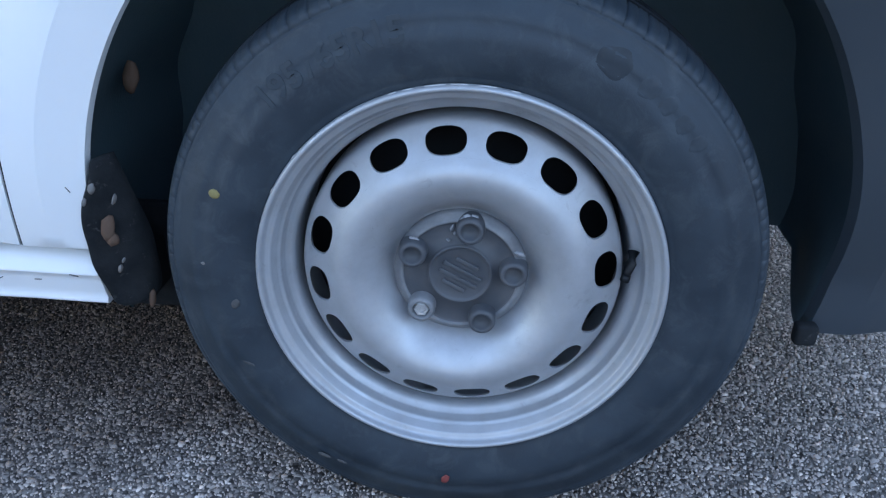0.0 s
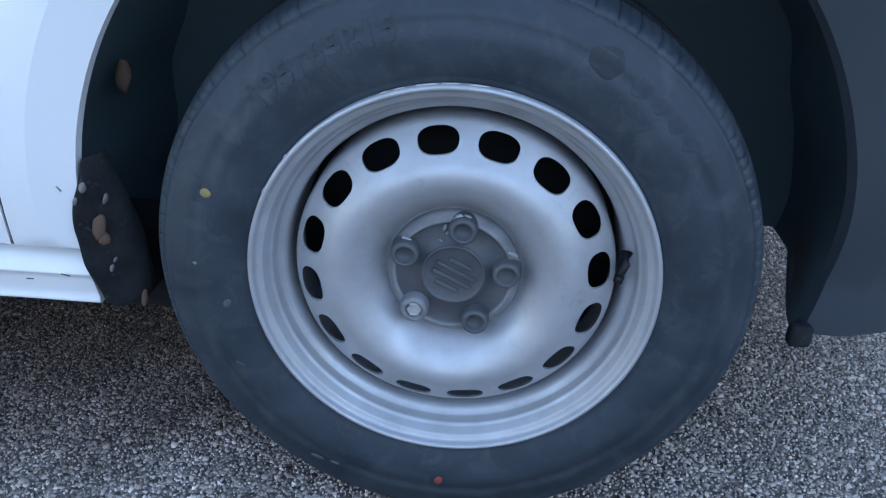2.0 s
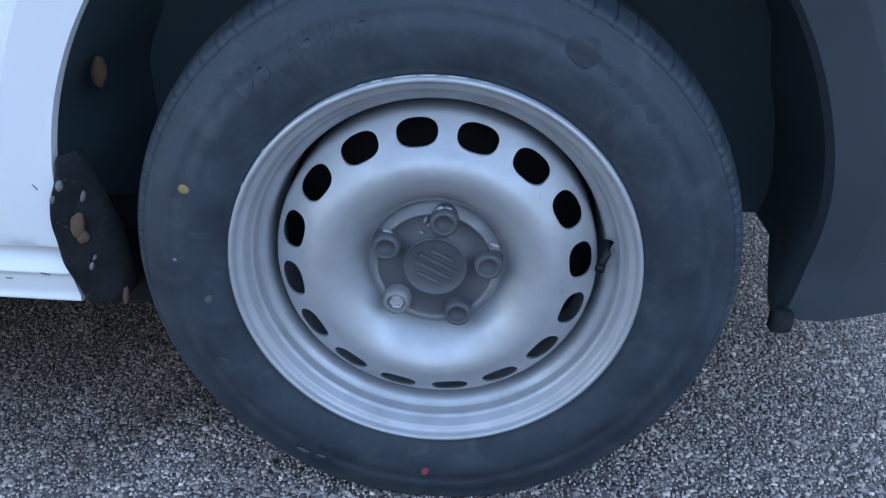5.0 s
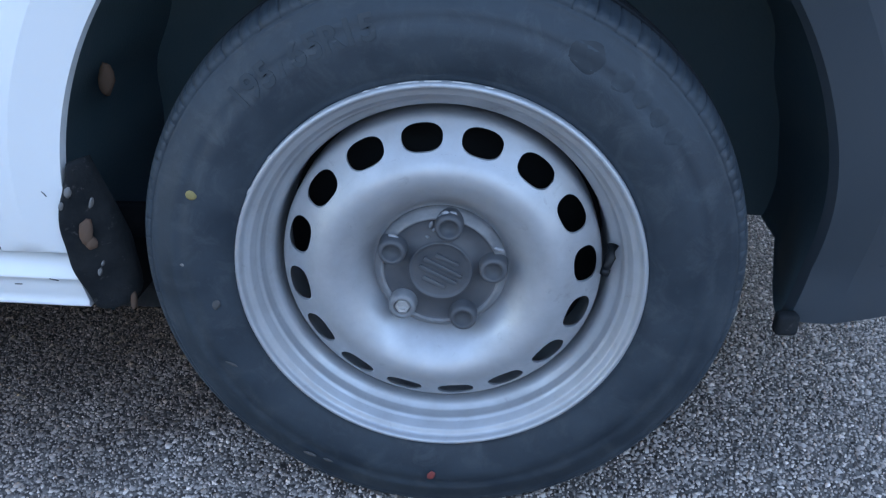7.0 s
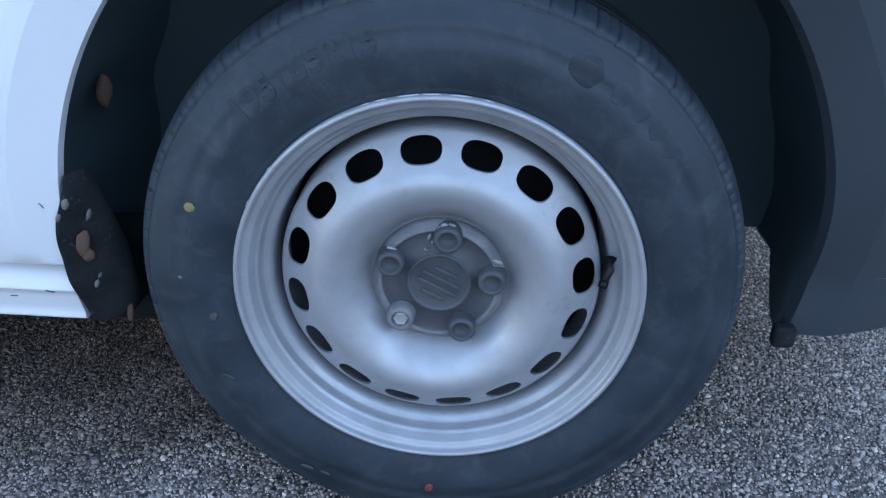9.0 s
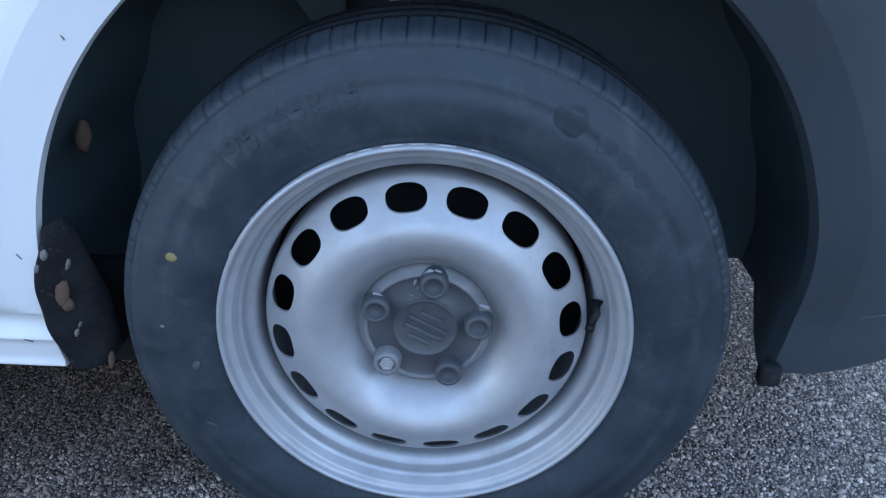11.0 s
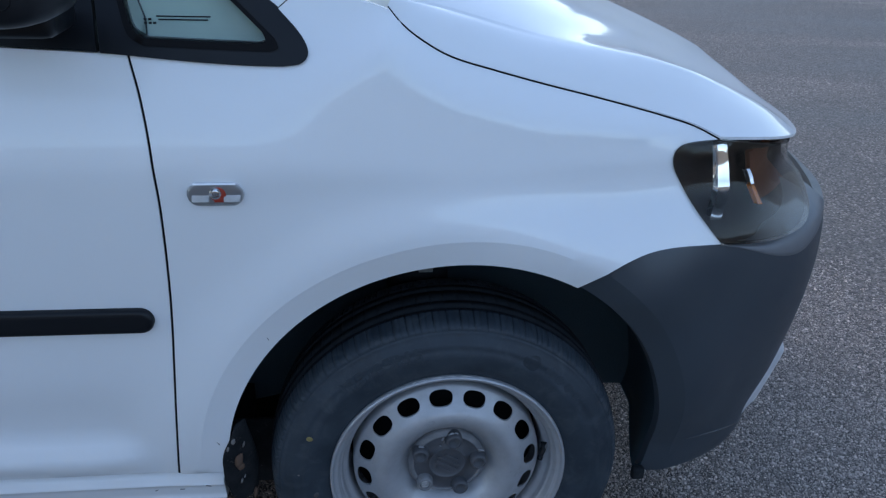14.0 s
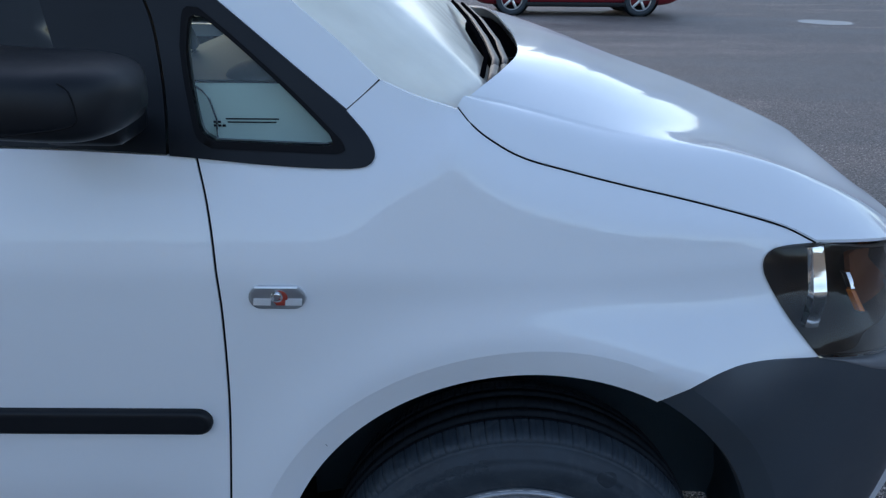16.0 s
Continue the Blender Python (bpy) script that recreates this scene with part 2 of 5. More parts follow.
RED_PAINT = material("red_car_paint", (0.17, 0.008, 0.016), 0.3, coat=0.6, stain=0.2, stain_size=0.3)
BLUE_PAINT = material("dark_blue_car_paint", (0.015, 0.02, 0.035), 0.3, coat=0.6, stain=0.2, stain_size=0.3)
DARK_GLASS = material("dark_car_glass", (0.01, 0.012, 0.014), 0.06)


def asphalt_material(name, islands):
    """Worn asphalt: pale and dark aggregate in a dark binder, with large worn and damp areas."""
    mat = bpy.data.materials.new(name)
    mat.use_nodes = True
    nt = mat.node_tree
    b = nt.nodes["Principled BSDF"]
    tc = nt.nodes.new("ShaderNodeTexCoord")
    big = nt.nodes.new("ShaderNodeTexNoise")
    big.inputs["Scale"].default_value, big.inputs["Detail"].default_value = 0.45, 5
    lie = nt.nodes.new("ShaderNodeMapping")
    lie.inputs["Rotation"].default_value, lie.inputs["Scale"].default_value = (0, 0, 0.5), (0.55, 1.5, 1.0)
    nt.links.new(tc.outputs["Object"], lie.inputs["Vector"])
    nt.links.new(lie.outputs[0], big.inputs["Vector"])
    fine = nt.nodes.new("ShaderNodeTexNoise")
    fine.inputs["Scale"].default_value, fine.inputs["Detail"].default_value = 420, 3
    nt.links.new(tc.outputs["Object"], fine.inputs["Vector"])
    bump = nt.nodes.new("ShaderNodeBump")
    mixc = nt.nodes.new("ShaderNodeMix")
    mixc.data_type, mixc.blend_type = "RGBA", "MULTIPLY"
    mixc.inputs["Factor"].default_value = 1.0
    if islands:
        geo = nt.nodes.new("ShaderNodeNewGeometry")
        col = ramp(nt, geo.outputs["Random Per Island"], [(0.0, (0.055, 0.052, 0.051)), (0.40, (0.105, 0.098, 0.096)), (0.75, (0.148, 0.139, 0.135)), (0.94, (0.18, 0.169, 0.163)), (1.0, (0.26, 0.245, 0.236))])
        bump.inputs["Strength"].default_value, bump.inputs["Distance"].default_value = 0.5, 0.001
        nt.links.new(fine.outputs["Fac"], bump.inputs["Height"])
    else:
        vor = nt.nodes.new("ShaderNodeTexVoronoi")
        vor.inputs["Scale"].default_value = 125
        nt.links.new(tc.outputs["Object"], vor.inputs["Vector"])
        sep = nt.nodes.new("ShaderNodeSeparateColor")
        nt.links.new(vor.outputs["Color"], sep.inputs[0])
        col = ramp(nt, sep.outputs[0], [(0.0, (0.040, 0.038, 0.038)), (0.5, (0.085, 0.079, 0.077)), (0.9, (0.15, 0.14, 0.136)), (1.0, (0.30, 0.28, 0.27))])
        inv = nt.nodes.new("ShaderNodeMath")
        inv.operation = "SUBTRACT"
        inv.inputs[0].default_value = 1.0
        nt.links.new(vor.outputs["Distance"], inv.inputs[1])
        bump.inputs["Strength"].default_value, bump.inputs["Distance"].default_value = 0.9, 0.006
        nt.links.new(inv.outputs[0], bump.inputs["Height"])
    nt.links.new(col, mixc.inputs["A"])
    nt.links.new(ramp(nt, big.outputs["Fac"], [(0.3, (2.9, 2.65, 2.45)), (0.7, (4.0, 3.63, 3.33))] if islands else [(0.3, (.70, .65, .61)), (0.5, (1.25, 1.16, 1.08)), (0.68, (2.3, 2.14, 2.0))]), mixc.inputs["B"])
    # brown silt tint, plus the shade under the van's side painted into the colour
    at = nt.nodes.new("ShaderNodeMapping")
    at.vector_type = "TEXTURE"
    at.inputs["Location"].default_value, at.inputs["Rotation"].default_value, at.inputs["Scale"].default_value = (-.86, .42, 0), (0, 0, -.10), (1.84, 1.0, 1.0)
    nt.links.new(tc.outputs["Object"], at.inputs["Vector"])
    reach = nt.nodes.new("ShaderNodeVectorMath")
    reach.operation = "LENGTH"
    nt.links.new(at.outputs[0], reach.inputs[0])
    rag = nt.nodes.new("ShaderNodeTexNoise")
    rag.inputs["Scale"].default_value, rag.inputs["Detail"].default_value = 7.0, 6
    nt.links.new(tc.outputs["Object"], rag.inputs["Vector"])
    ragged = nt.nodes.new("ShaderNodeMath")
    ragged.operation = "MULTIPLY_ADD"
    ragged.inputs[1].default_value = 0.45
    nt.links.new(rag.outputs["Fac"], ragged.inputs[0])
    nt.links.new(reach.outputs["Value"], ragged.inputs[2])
    silt_shade = nt.nodes.new("ShaderNodeMix")
    silt_shade.data_type, silt_shade.blend_type = "RGBA", "MULTIPLY"
    silt_shade.inputs["Factor"].default_value = 1.0
    nt.links.new(mixc.outputs["Result"], silt_shade.inputs["A"])
    nt.links.new(ramp(nt, ragged.outputs[0], [(0.36, (.31, .27, .25)), (0.56, (.50, .45, .42)), (0.76, (1.0, 1.0, 1.0))]), silt_shade.inputs["B"])
    nt.links.new(silt_shade.outputs["Result"], b.inputs["Base Color"])
    nt.links.new(bump.outputs[0], b.inputs["Normal"])
    m = nt.nodes.new("ShaderNodeMapRange")
    m.inputs["From Min"].default_value, m.inputs["From Max"].default_value = 0.35, 0.65
    m.inputs["To Min"].default_value, m.inputs["To Max"].default_value = (0.50, 0.70) if islands else (0.5, 0.8)
    nt.links.new(big.outputs["Fac"], m.inputs["Value"])
    nt.links.new(m.outputs[0], b.inputs["Roughness"])
    return mat


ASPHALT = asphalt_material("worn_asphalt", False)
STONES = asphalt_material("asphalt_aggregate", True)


# also colours the strips that stand in for shade in the panel gaps
DULL_BLACK = material("dull_black", (0.006, 0.006, 0.007), 0.8, spec=0.15)


# ---- building helpers ----
def part(name, bm, mat, parent=None, label="", smooth=True):
    me = bpy.data.meshes.new(name)
    bm.normal_update()
    bm.to_mesh(me)
    bm.free()
    me.materials.append(mat)
    if smooth:
        me.shade_smooth()
    ob = new(name, me)
    if parent is not None:
        ob.parent = parent
    if label:
        ob["label"] = label
    return ob


def curve(pts):
    """A smooth curve through points, as a function of 0..len-1."""
    P = [np.array(p, float) for p in pts]

    def at(s):
        s = min(max(s, 0.0), len(P) - 1.0)
        i = min(int(s), len(P) - 2)
        t = s - i
        a = P[i - 1] if i > 0 else 2 * P[0] - P[1]
        d = P[i + 2] if i + 2 < len(P) else 2 * P[-1] - P[-2]
        b, c = P[i], P[i + 1]
        return 0.5 * (2 * b + (c - a) * t + (2 * a - 5 * b + 4 * c - d) * t * t + (3 * b - a - 3 * c + d) * t ** 3)
    return at


def line(pts, step=0.012, smooth=True):
    """Points spaced evenly along a curve through pts, ends included."""
    c = curve(pts) if smooth else None
    out = []
    for i in range(len(pts) - 1):
        a, b = np.array(pts[i], float), np.array(pts[i + 1], float)
        n = max(1, int(np.linalg.norm(b - a) / step + 0.5))
        for k in range(n):
            out.append(c(i + k / n) if smooth else a + (b - a) * k / n)
    out.append(np.array(pts[-1], float))
    return out


def joined(*runs):
    out = []
    for run in runs:
        for p in run:
            if not out or np.linalg.norm(np.array(p) - out[-1]) > 1e-4:
                out.append(np.array(p, float))
    if np.linalg.norm(out[0] - out[-1]) < 1e-4:
        out.pop()
    return out


def inside(P, poly):
    x, y = P[:, 0], P[:, 1]
    odd = np.zeros(len(P), bool)
    for (x0, y0), (x1, y1) in zip(poly, np.roll(poly, -1, axis=0)):
        cross = (y0 > y) != (y1 > y)
        at = x0 + (y - y0) * (x1 - x0) / (y1 - y0 + 1e-12)
        odd ^= cross & (x < at)
    return odd


def sheet(outline, place, step=0.014, holes=(), creases=(), back=(0, 0.012, 0)):
    """A pressed panel: the flat outline filled with an even net, each point put in space by place(u, v), with its edges folded back."""
    from mathutils.geometry import delaunay_2d_cdt
    outline = np.array(outline)
    loops = [outline] + [np.array(h) for h in holes]
    verts, edges = [], []
    for lp in loops:
        n0 = len(verts)
        verts += [tuple(p) for p in lp]
        edges += [(n0 + k, n0 + (k + 1) % len(lp)) for k in range(len(lp))]
    for cr in creases:
        keep = [tuple(p) for p in cr]
        n0 = len(verts)
        verts += keep
        edges += [(n0 + k, n0 + k + 1) for k in range(len(keep) - 1)]
    lo, hi = outline.min(0), outline.max(0)
    gx, gy = np.meshgrid(np.arange(lo[0] + step / 2, hi[0], step), np.arange(lo[1] + step / 2, hi[1], step))
    gx[1::2] += step / 2
    G = np.c_[gx.ravel(), gy.ravel()]
    ok = inside(G, outline)
    for h in loops[1:]:
        ok &= ~inside(G, h)
    G = G[ok]
    border = np.array(verts)
    far = np.array([np.min(np.sum((border - g) ** 2, axis=1)) > (step * 0.55) ** 2 for g in G]) if len(G) else np.zeros(0, bool)
    verts += [tuple(p) for p in G[far]]
    vs, _, fs, *_ = delaunay_2d_cdt([Vector(v) for v in verts], edges, [], 0, 1e-6)
    C = np.array([np.mean([vs[i] for i in f], axis=0) for f in fs])
    good = inside(C, outline)
    for h in loops[1:]:
        good &= ~inside(C, h)
    bm = bmesh.new()
    bv = [bm.verts.new(place(v[0], v[1])) for v in vs]
    marks = {(round(p[0], 4), round(p[1], 4)) for cr in creases for p in cr}
    marked = {bv[i] for i, v in enumerate(vs) if (round(v[0], 4), round(v[1], 4)) in marks}
    for f, k in zip(fs, good):
        if k:
            try:
                bm.faces.new([bv[i] for i in f])
            except ValueError:
                pass
    for e in bm.edges:
        if e.verts[0] in marked and e.verts[1] in marked:
            e.smooth = False
    bmesh.ops.delete(bm, geom=[v for v in bm.verts if not v.link_faces], context="VERTS")
    if back:
        fold(bm, back)
    return bm


def fold(bm, back):
    rim = [e for e in bm.edges if len(e.link_faces) == 1]
    got = bmesh.ops.extrude_edge_only(bm, edges=rim)
    bmesh.ops.translate(bm, verts=[g for g in got["geom"] if isinstance(g, bmesh.types.BMVert)], vec=back)
    for e in rim:
        e.smooth = False


def net(rows, closed_u=False, closed_v=False):
    """A bmesh from rows of points."""
    bm = bmesh.new()
    V = [[bm.verts.new(p) for p in r] for r in rows]
    nr, nc = len(V), len(V[0])
    for i in range(nr if closed_v else nr - 1):
        for j in range(nc if closed_u else nc - 1):
            q = [V[i][j], V[i][(j + 1) % nc], V[(i + 1) % nr][(j + 1) % nc], V[(i + 1) % nr][j]]
            if len({tuple(v.co) for v in q}) >= 3:
                try:
                    bm.faces.new(q)
                except ValueError:
                    pass
    return bm


def lathe(profile, n=96, cap_end=False):
    """Profile of (radius, depth) turned about the wheel's axle (y), centre at the origin."""
    rows = [[(r * math.cos(2 * math.pi * k / n), d, r * math.sin(2 * math.pi * k / n)) for k in range(n)] for r, d in profile]
    bm = net(rows, closed_u=True)
    if cap_end:
        bm.verts.ensure_lookup_table()
        bm.faces.new(bm.verts[-n:])
    return bm


def merge_in(bm, other, m=None):
    if m is not None:
        bmesh.ops.transform(other, matrix=m, verts=other.verts)
    me = bpy.data.meshes.new("tmp")
    other.to_mesh(me)
    other.free()
    bm.from_mesh(me)
    bpy.data.meshes.remove(me)


def box(size, centre, bevel=0.0, seg=2):
    bm = bmesh.new()
    bmesh.ops.create_cube(bm, size=1)
    bmesh.ops.scale(bm, vec=size, verts=bm.verts)
    if bevel:
        bmesh.ops.bevel(bm, geom=bm.edges[:], offset=bevel, segments=seg, profile=0.6, affect="EDGES")
    bmesh.ops.translate(bm, vec=centre, verts=bm.verts)
    return bm


def tube(pts, radius, n=10):
    """A round bar along points."""
    rows = []
    P = [Vector(p) for p in pts]
    for i, p in enumerate(P):
        d = (P[min(i + 1, len(P) - 1)] - P[max(i - 1, 0)]).normalized()
        a = d.orthogonal().normalized()
        b = d.cross(a)
        r = radius[i] if isinstance(radius, (list, tuple)) else radius
        rows.append([p + (a * math.cos(2 * math.pi * k / n) + b * math.sin(2 * math.pi * k / n)) * r for k in range(n)])
    bm = net(rows, closed_u=True)
    bm.verts.ensure_lookup_table()
    bm.faces.new(bm.verts[:n][::-1])
    bm.faces.new(bm.verts[-n:])
    return bm


# ---- the ground ----
def ground_sheet():
    bm = net([[(x, y, 0) for x in (-250, -20, -4, 0, 4, 20, 250)] for y in (-250, -20, -4, 0, 4, 20, 250)])
    return tagged(part("ground", bm, ASPHALT, smooth=False), "worn grey asphalt with coarse aggregate", "asphalt", kind="structure")


ground_sheet()


def aggregate(x0, x1, y0, y1, pitch, seed):
    """The loose-looking stones that stand out of the asphalt, each a small irregular chip."""
    rng = np.random.default_rng(seed)
    gx, gy = np.meshgrid(np.arange(x0, x1, pitch), np.arange(y0, y1, pitch))
    n = gx.size
    cx = gx.ravel() + rng.uniform(-.5, .5, n) * pitch
    cy = gy.ravel() + rng.uniform(-.5, .5, n) * pitch
    edge = np.minimum(np.minimum(cx - x0, x1 - cx), np.minimum(cy - y0, y1 - cy)) + rng.normal(0, .05, n)
    keep = ~((cx < 0.15) & (cy > 0.75)) & (rng.uniform(0, 1, n) < edge / 0.5 + 0.15 * (cx < .5))
    cx, cy = cx[keep], cy[keep]
    n = len(cx)
    base = np.array([(-1, -1, -1), (1, -1, -1), (1, 1, -1), (-1, 1, -1), (-.7, -.7, 1), (.7, -.7, 1), (.7, .7, 1), (-.7, .7, 1)], float)
    size = pitch * np.clip(rng.lognormal(-1.0, .46, n), .18, 1.0)
    flat = np.stack([size, size * rng.uniform(.45, 1, n), rng.uniform(0.0004, 0.0022, n)], 1)
    V = base[None] * rng.uniform(.45, 1.35, (n, 8, 3)) * flat[:, None]
    V[..., 2] += rng.uniform(-.38, .38, (n, 1)) * V[..., 0] + rng.uniform(-.38, .38, (n, 1)) * V[..., 1]
    a = rng.uniform(0, 2 * np.pi, n)[:, None]
    X = V[..., 0] * np.cos(a) - V[..., 1] * np.sin(a) + cx[:, None]
    Y = V[..., 0] * np.sin(a) + V[..., 1] * np.cos(a) + cy[:, None]
    co = np.stack([X, Y, V[..., 2] + 0.0004], -1).reshape(-1, 3)
    quads = np.array([(4, 5, 6, 7), (0, 1, 5, 4), (1, 2, 6, 5), (2, 3, 7, 6), (3, 0, 4, 7)])
    idx = (quads[None] + 8 * np.arange(n)[:, None, None]).reshape(-1)
    me = bpy.data.meshes.new("asphalt_aggregate")
    me.vertices.add(len(co)), me.loops.add(len(idx)), me.polygons.add(len(idx) // 4)
    me.vertices.foreach_set("co", co.ravel())
    me.loops.foreach_set("vertex_index", idx)
    me.polygons.foreach_set("loop_start", np.arange(0, len(idx), 4))
    me.update(calc_edges=True)
    me.materials.append(STONES)
    return tagged(new("asphalt_aggregate", me), "small grey and pale stone chips standing out of asphalt", "asphalt", kind="stuff")


aggregate(-1.1, 1.7, -0.4, 1.4, 0.0050, 3)


# ---- the van's shape ----
def ease(t):
    t = min(1.0, max(0.0, t))
    return t * t * (3 - 2 * t)


def through_points(pts, v):
    X = [p[0] for p in pts]
    if v <= X[0]:
        return pts[0][1] + (v - X[0]) * (pts[1][1] - pts[0][1]) / (X[1] - X[0])
    if v >= X[-1]:
        return pts[-1][1] + (v - X[-1]) * (pts[-1][1] - pts[-2][1]) / (X[-1] - X[-2])
    i = max(k for k in range(len(X) - 1) if X[k] <= v)
    slope = lambda k: (pts[min(k + 1, len(X) - 1)][1] - pts[max(k - 1, 0)][1]) / (X[min(k + 1, len(X) - 1)] - X[max(k - 1, 0)])
    h = X[i + 1] - X[i]
    t = (v - X[i]) / h
    return ((2 * t ** 3 - 3 * t * t + 1) * pts[i][1] + (t ** 3 - 2 * t * t + t) * h * slope(i)
            + (3 * t * t - 2 * t ** 3) * pts[i + 1][1] + (t ** 3 - t * t) * h * slope(i + 1))


MID = 0.87                                      # the van's middle plane, y
ARCH_X, ARCH_Z, ARCH_A, ARCH_B = 0.006, 0.331, 0.384, 0.3978
FLANK = [(.2, .022), (.35, -.005), (.5, -.013), (.64, -.020), (.78, -.030), (.84, -.0322), (.872, -.0338), (.896, -.0306), (.95, -.014), (1.04, .028), (1.1, .06), (1.3, .135), (1.8, .26)]


SWEEP = [(.67, .0), (.70, .0028), (.73, .0120), (.77, .047), (.81, .094), (.84, .1115), (.885, .1300), (.93, .178), (1.0, .25), (1.1, .35)]


def side(x, z):
    """The near side's main form: how far in (y) it lies at x, z."""
    y = through_points(FLANK, z) + 0.2 * max(0.0, x - 0.05) ** 2
    y += 0.6 * ease((x + 0.15) / 0.6) * (max(0.0, through_points(SWEEP, z)) if z > .67 else 0.0)
    for ax in (ARCH_X, -2.68):
        q = (math.hypot((x - ax) / ARCH_A, (z - ARCH_Z) / ARCH_B) - 1) * 0.388
        if -0.05 < q < 0.4:
            swell = 0.014 + 0.011 * q / 0.043 if q < 0.043 else 0.025 * math.exp(-((q - 0.043) / 0.062) ** 2)
            y -= swell * (0.5 + 0.5 * ease((z - 0.25) / 0.25))
    y -= (0.026 * ease((0.403 - z) / 0.050) - 0.010 * ease((0.354 - z) / 0.026) - 0.012 * ease((0.53 - z) / 0.12)) * ease((-0.485 - x) / 0.085) * (1 if x > -1.5 else 0)
    return y


def flank(x, z):
    """How far in (y) the near side of the body lies at x, z: the wing stands up to a fold just below the bonnet gap."""
    fold_w = ease((x + .31) / .15)
    if fold_w > 0 and z > WING_MID:
        top = float(np.interp(x, *zip(*WING_TOP)))
        if WING_MID + .03 < top and z < top:
            a, b, high = side(x, WING_MID), side(x, top), top - WING_MID
            turn = 1 - min(.055, .55 * high) / high
            f, low = (z - WING_MID) / high, min(.9, .20 * turn * high / (b - a))
            g = max(0.0, f - turn) / (1 - turn)
            rest = low / turn * (1 - turn)
            shape = low * min(f, turn) / turn + rest * g + (1 - low - rest) * g ** 1.5
            return side(x, z) * (1 - fold_w) + (a + (b - a) * shape) * fold_w
    return side(x, z)


WING_MID = .885


def on_flank(out=0.0):
    return lambda x, z: (x, flank(x, z) - out, z)


def arch(a0, a1, grow=0.0, cx=ARCH_X, n=60):
    return [np.array((cx + (ARCH_A + grow) * math.cos(radians(a0 + (a1 - a0) * k / n)), ARCH_Z + (ARCH_B + grow) * math.sin(radians(a0 + (a1 - a0) * k / n)))) for k in range(n + 1)]


NOSE_LOW = [(.55, .047), (.64, .10), (.70, .165), (.75, .25), (.79, .36), (.82, .55), (.83, .87)]
NOSE_HIGH = [(.512, .112), (.582, .162), (.640, .23), (.682, .32), (.712, .43), (.732, .6), (.742, .87)]
TUCK = [(.18, .10), (.235, .056), (.27, .044), (.33, .032), (.40, .013), (.50, -.004), (.60, -.012), (.68, -.009), (.73, .0)]


def nose(s, z, out=0.0):
    """The front of the body: s runs from the wheel arch (0) by the lamp's corner (2) round to the middle (9)."""
    rise = min(1.0, max(0.0, (z - 0.73) / 0.158))
    tuck = through_points(TUCK, z) if z < 0.73 else 0.0
    P = [(x, flank(x, max(z, 0.3)) + tuck * w) for x, w in ((.18, 0.0), (.31, .12), (.434, .35))]
    for k, (a, b) in enumerate(zip(NOSE_LOW, NOSE_HIGH)):
        h = rise + (min(1.0, rise * 2.3) - rise) * (.25, .75, 1, 1, 1, 1, 1)[k]
        x, y = a[0] + (b[0] - a[0]) * h, a[1] + (b[1] - a[1]) * h
        w = min(1.0, 0.6 + 0.2 * k)
        P.append((x - tuck * w * min(1, (k + 1) / 3), y + tuck * w * max(0.0, 1 - k / 3.5)))
    c = curve(P)
    p = c(s)
    if out:
        q = c(s + 0.02) - c(s - 0.02)
        q = np.array((q[1], -q[0])) / max(1e-6, np.hypot(*q))
        p = p + q * out
    return (p[0], p[1], z)


def s_at(x, z):
    lo, hi = -0.2, 3.0
    for _ in range(40):
        mid = (lo + hi) / 2
        lo, hi = (mid, hi) if nose(mid, z)[0] < x else (lo, mid)
    return lo


van = tagged(new("van"), "white panel van with unpainted dark grey bumper, parked on asphalt", "van")


def both(name, bm, mat, label="", parent=None, smooth=True):
    """A panel and its mirror image on the van's other side."""
    twin = bm.copy()
    ob = part(name, bm, mat, parent or van, label, smooth)
    for v in twin.verts:
        v.co.y = 2 * MID - v.co.y
    bmesh.ops.reverse_faces(twin, faces=twin.faces[:])
    other = part(name, twin, mat, parent or van, label, smooth)
    return ob, other


# the front wing
SEAM = [(-.462, .322), (-.452, .42), (-.441, .56), (-.431, .70), (-.427, .82), (-.431, .91), (-.440, .97), (-.455, 1.026)]
TRIM_LOW = [(-.455, 1.026), (-.371, 1.019), (-.297, 1.015), (-.250, 1.0145)]
TRIM_TIP = [(-.250, 1.0145), (-.227, 1.0185), (-.217, 1.032), (-.228, 1.055), (-.257, 1.085)]
BONNET_LINE = [(-.106, 1.09), (-.085, 1.067), (-.056, 1.046), (-.015, 1.0245), (.045, 1.0055), (.133, .980), (.226, .955), (.321, .929), (.385, .910), (.431, .889)]
WING_TOP = [(-.32, 1.012), (-.25, 1.0145), (-.20, 1.035)] + BONNET_LINE
LAMP_EDGE = [(.436, .731), (.394, .78), (.365, .823), (.348, .853), (.347, .873), (.360, .884), (.385, .888), (.431, .889)]
BUMPER_LINE = [(.189, .681), (.241, .714), (.289, .729), (.345, .734), (.436, .732)]
a_end = 61.3
wing_outline = joined(line(SEAM)[::-1], [(-.462, .322), (-.376, .320)], arch(181.5, a_end), line(BUMPER_LINE), line(LAMP_EDGE, .005),
                      line([(x, z - .0018) for x, z in BONNET_LINE[:-1]])[::-1], line([(-.106, 1.0865), (-.165, 1.104), (-.211, 1.123)]), [(-.234, 1.104)], line(TRIM_TIP, .004)[::-1], line(TRIM_LOW)[::-1])
both("front_wing", sheet(wing_outline, on_flank(), 0.013, creases=[arch(176, 66, 0.043)]), PAINT, "glossy white front wing with flared arch lip")

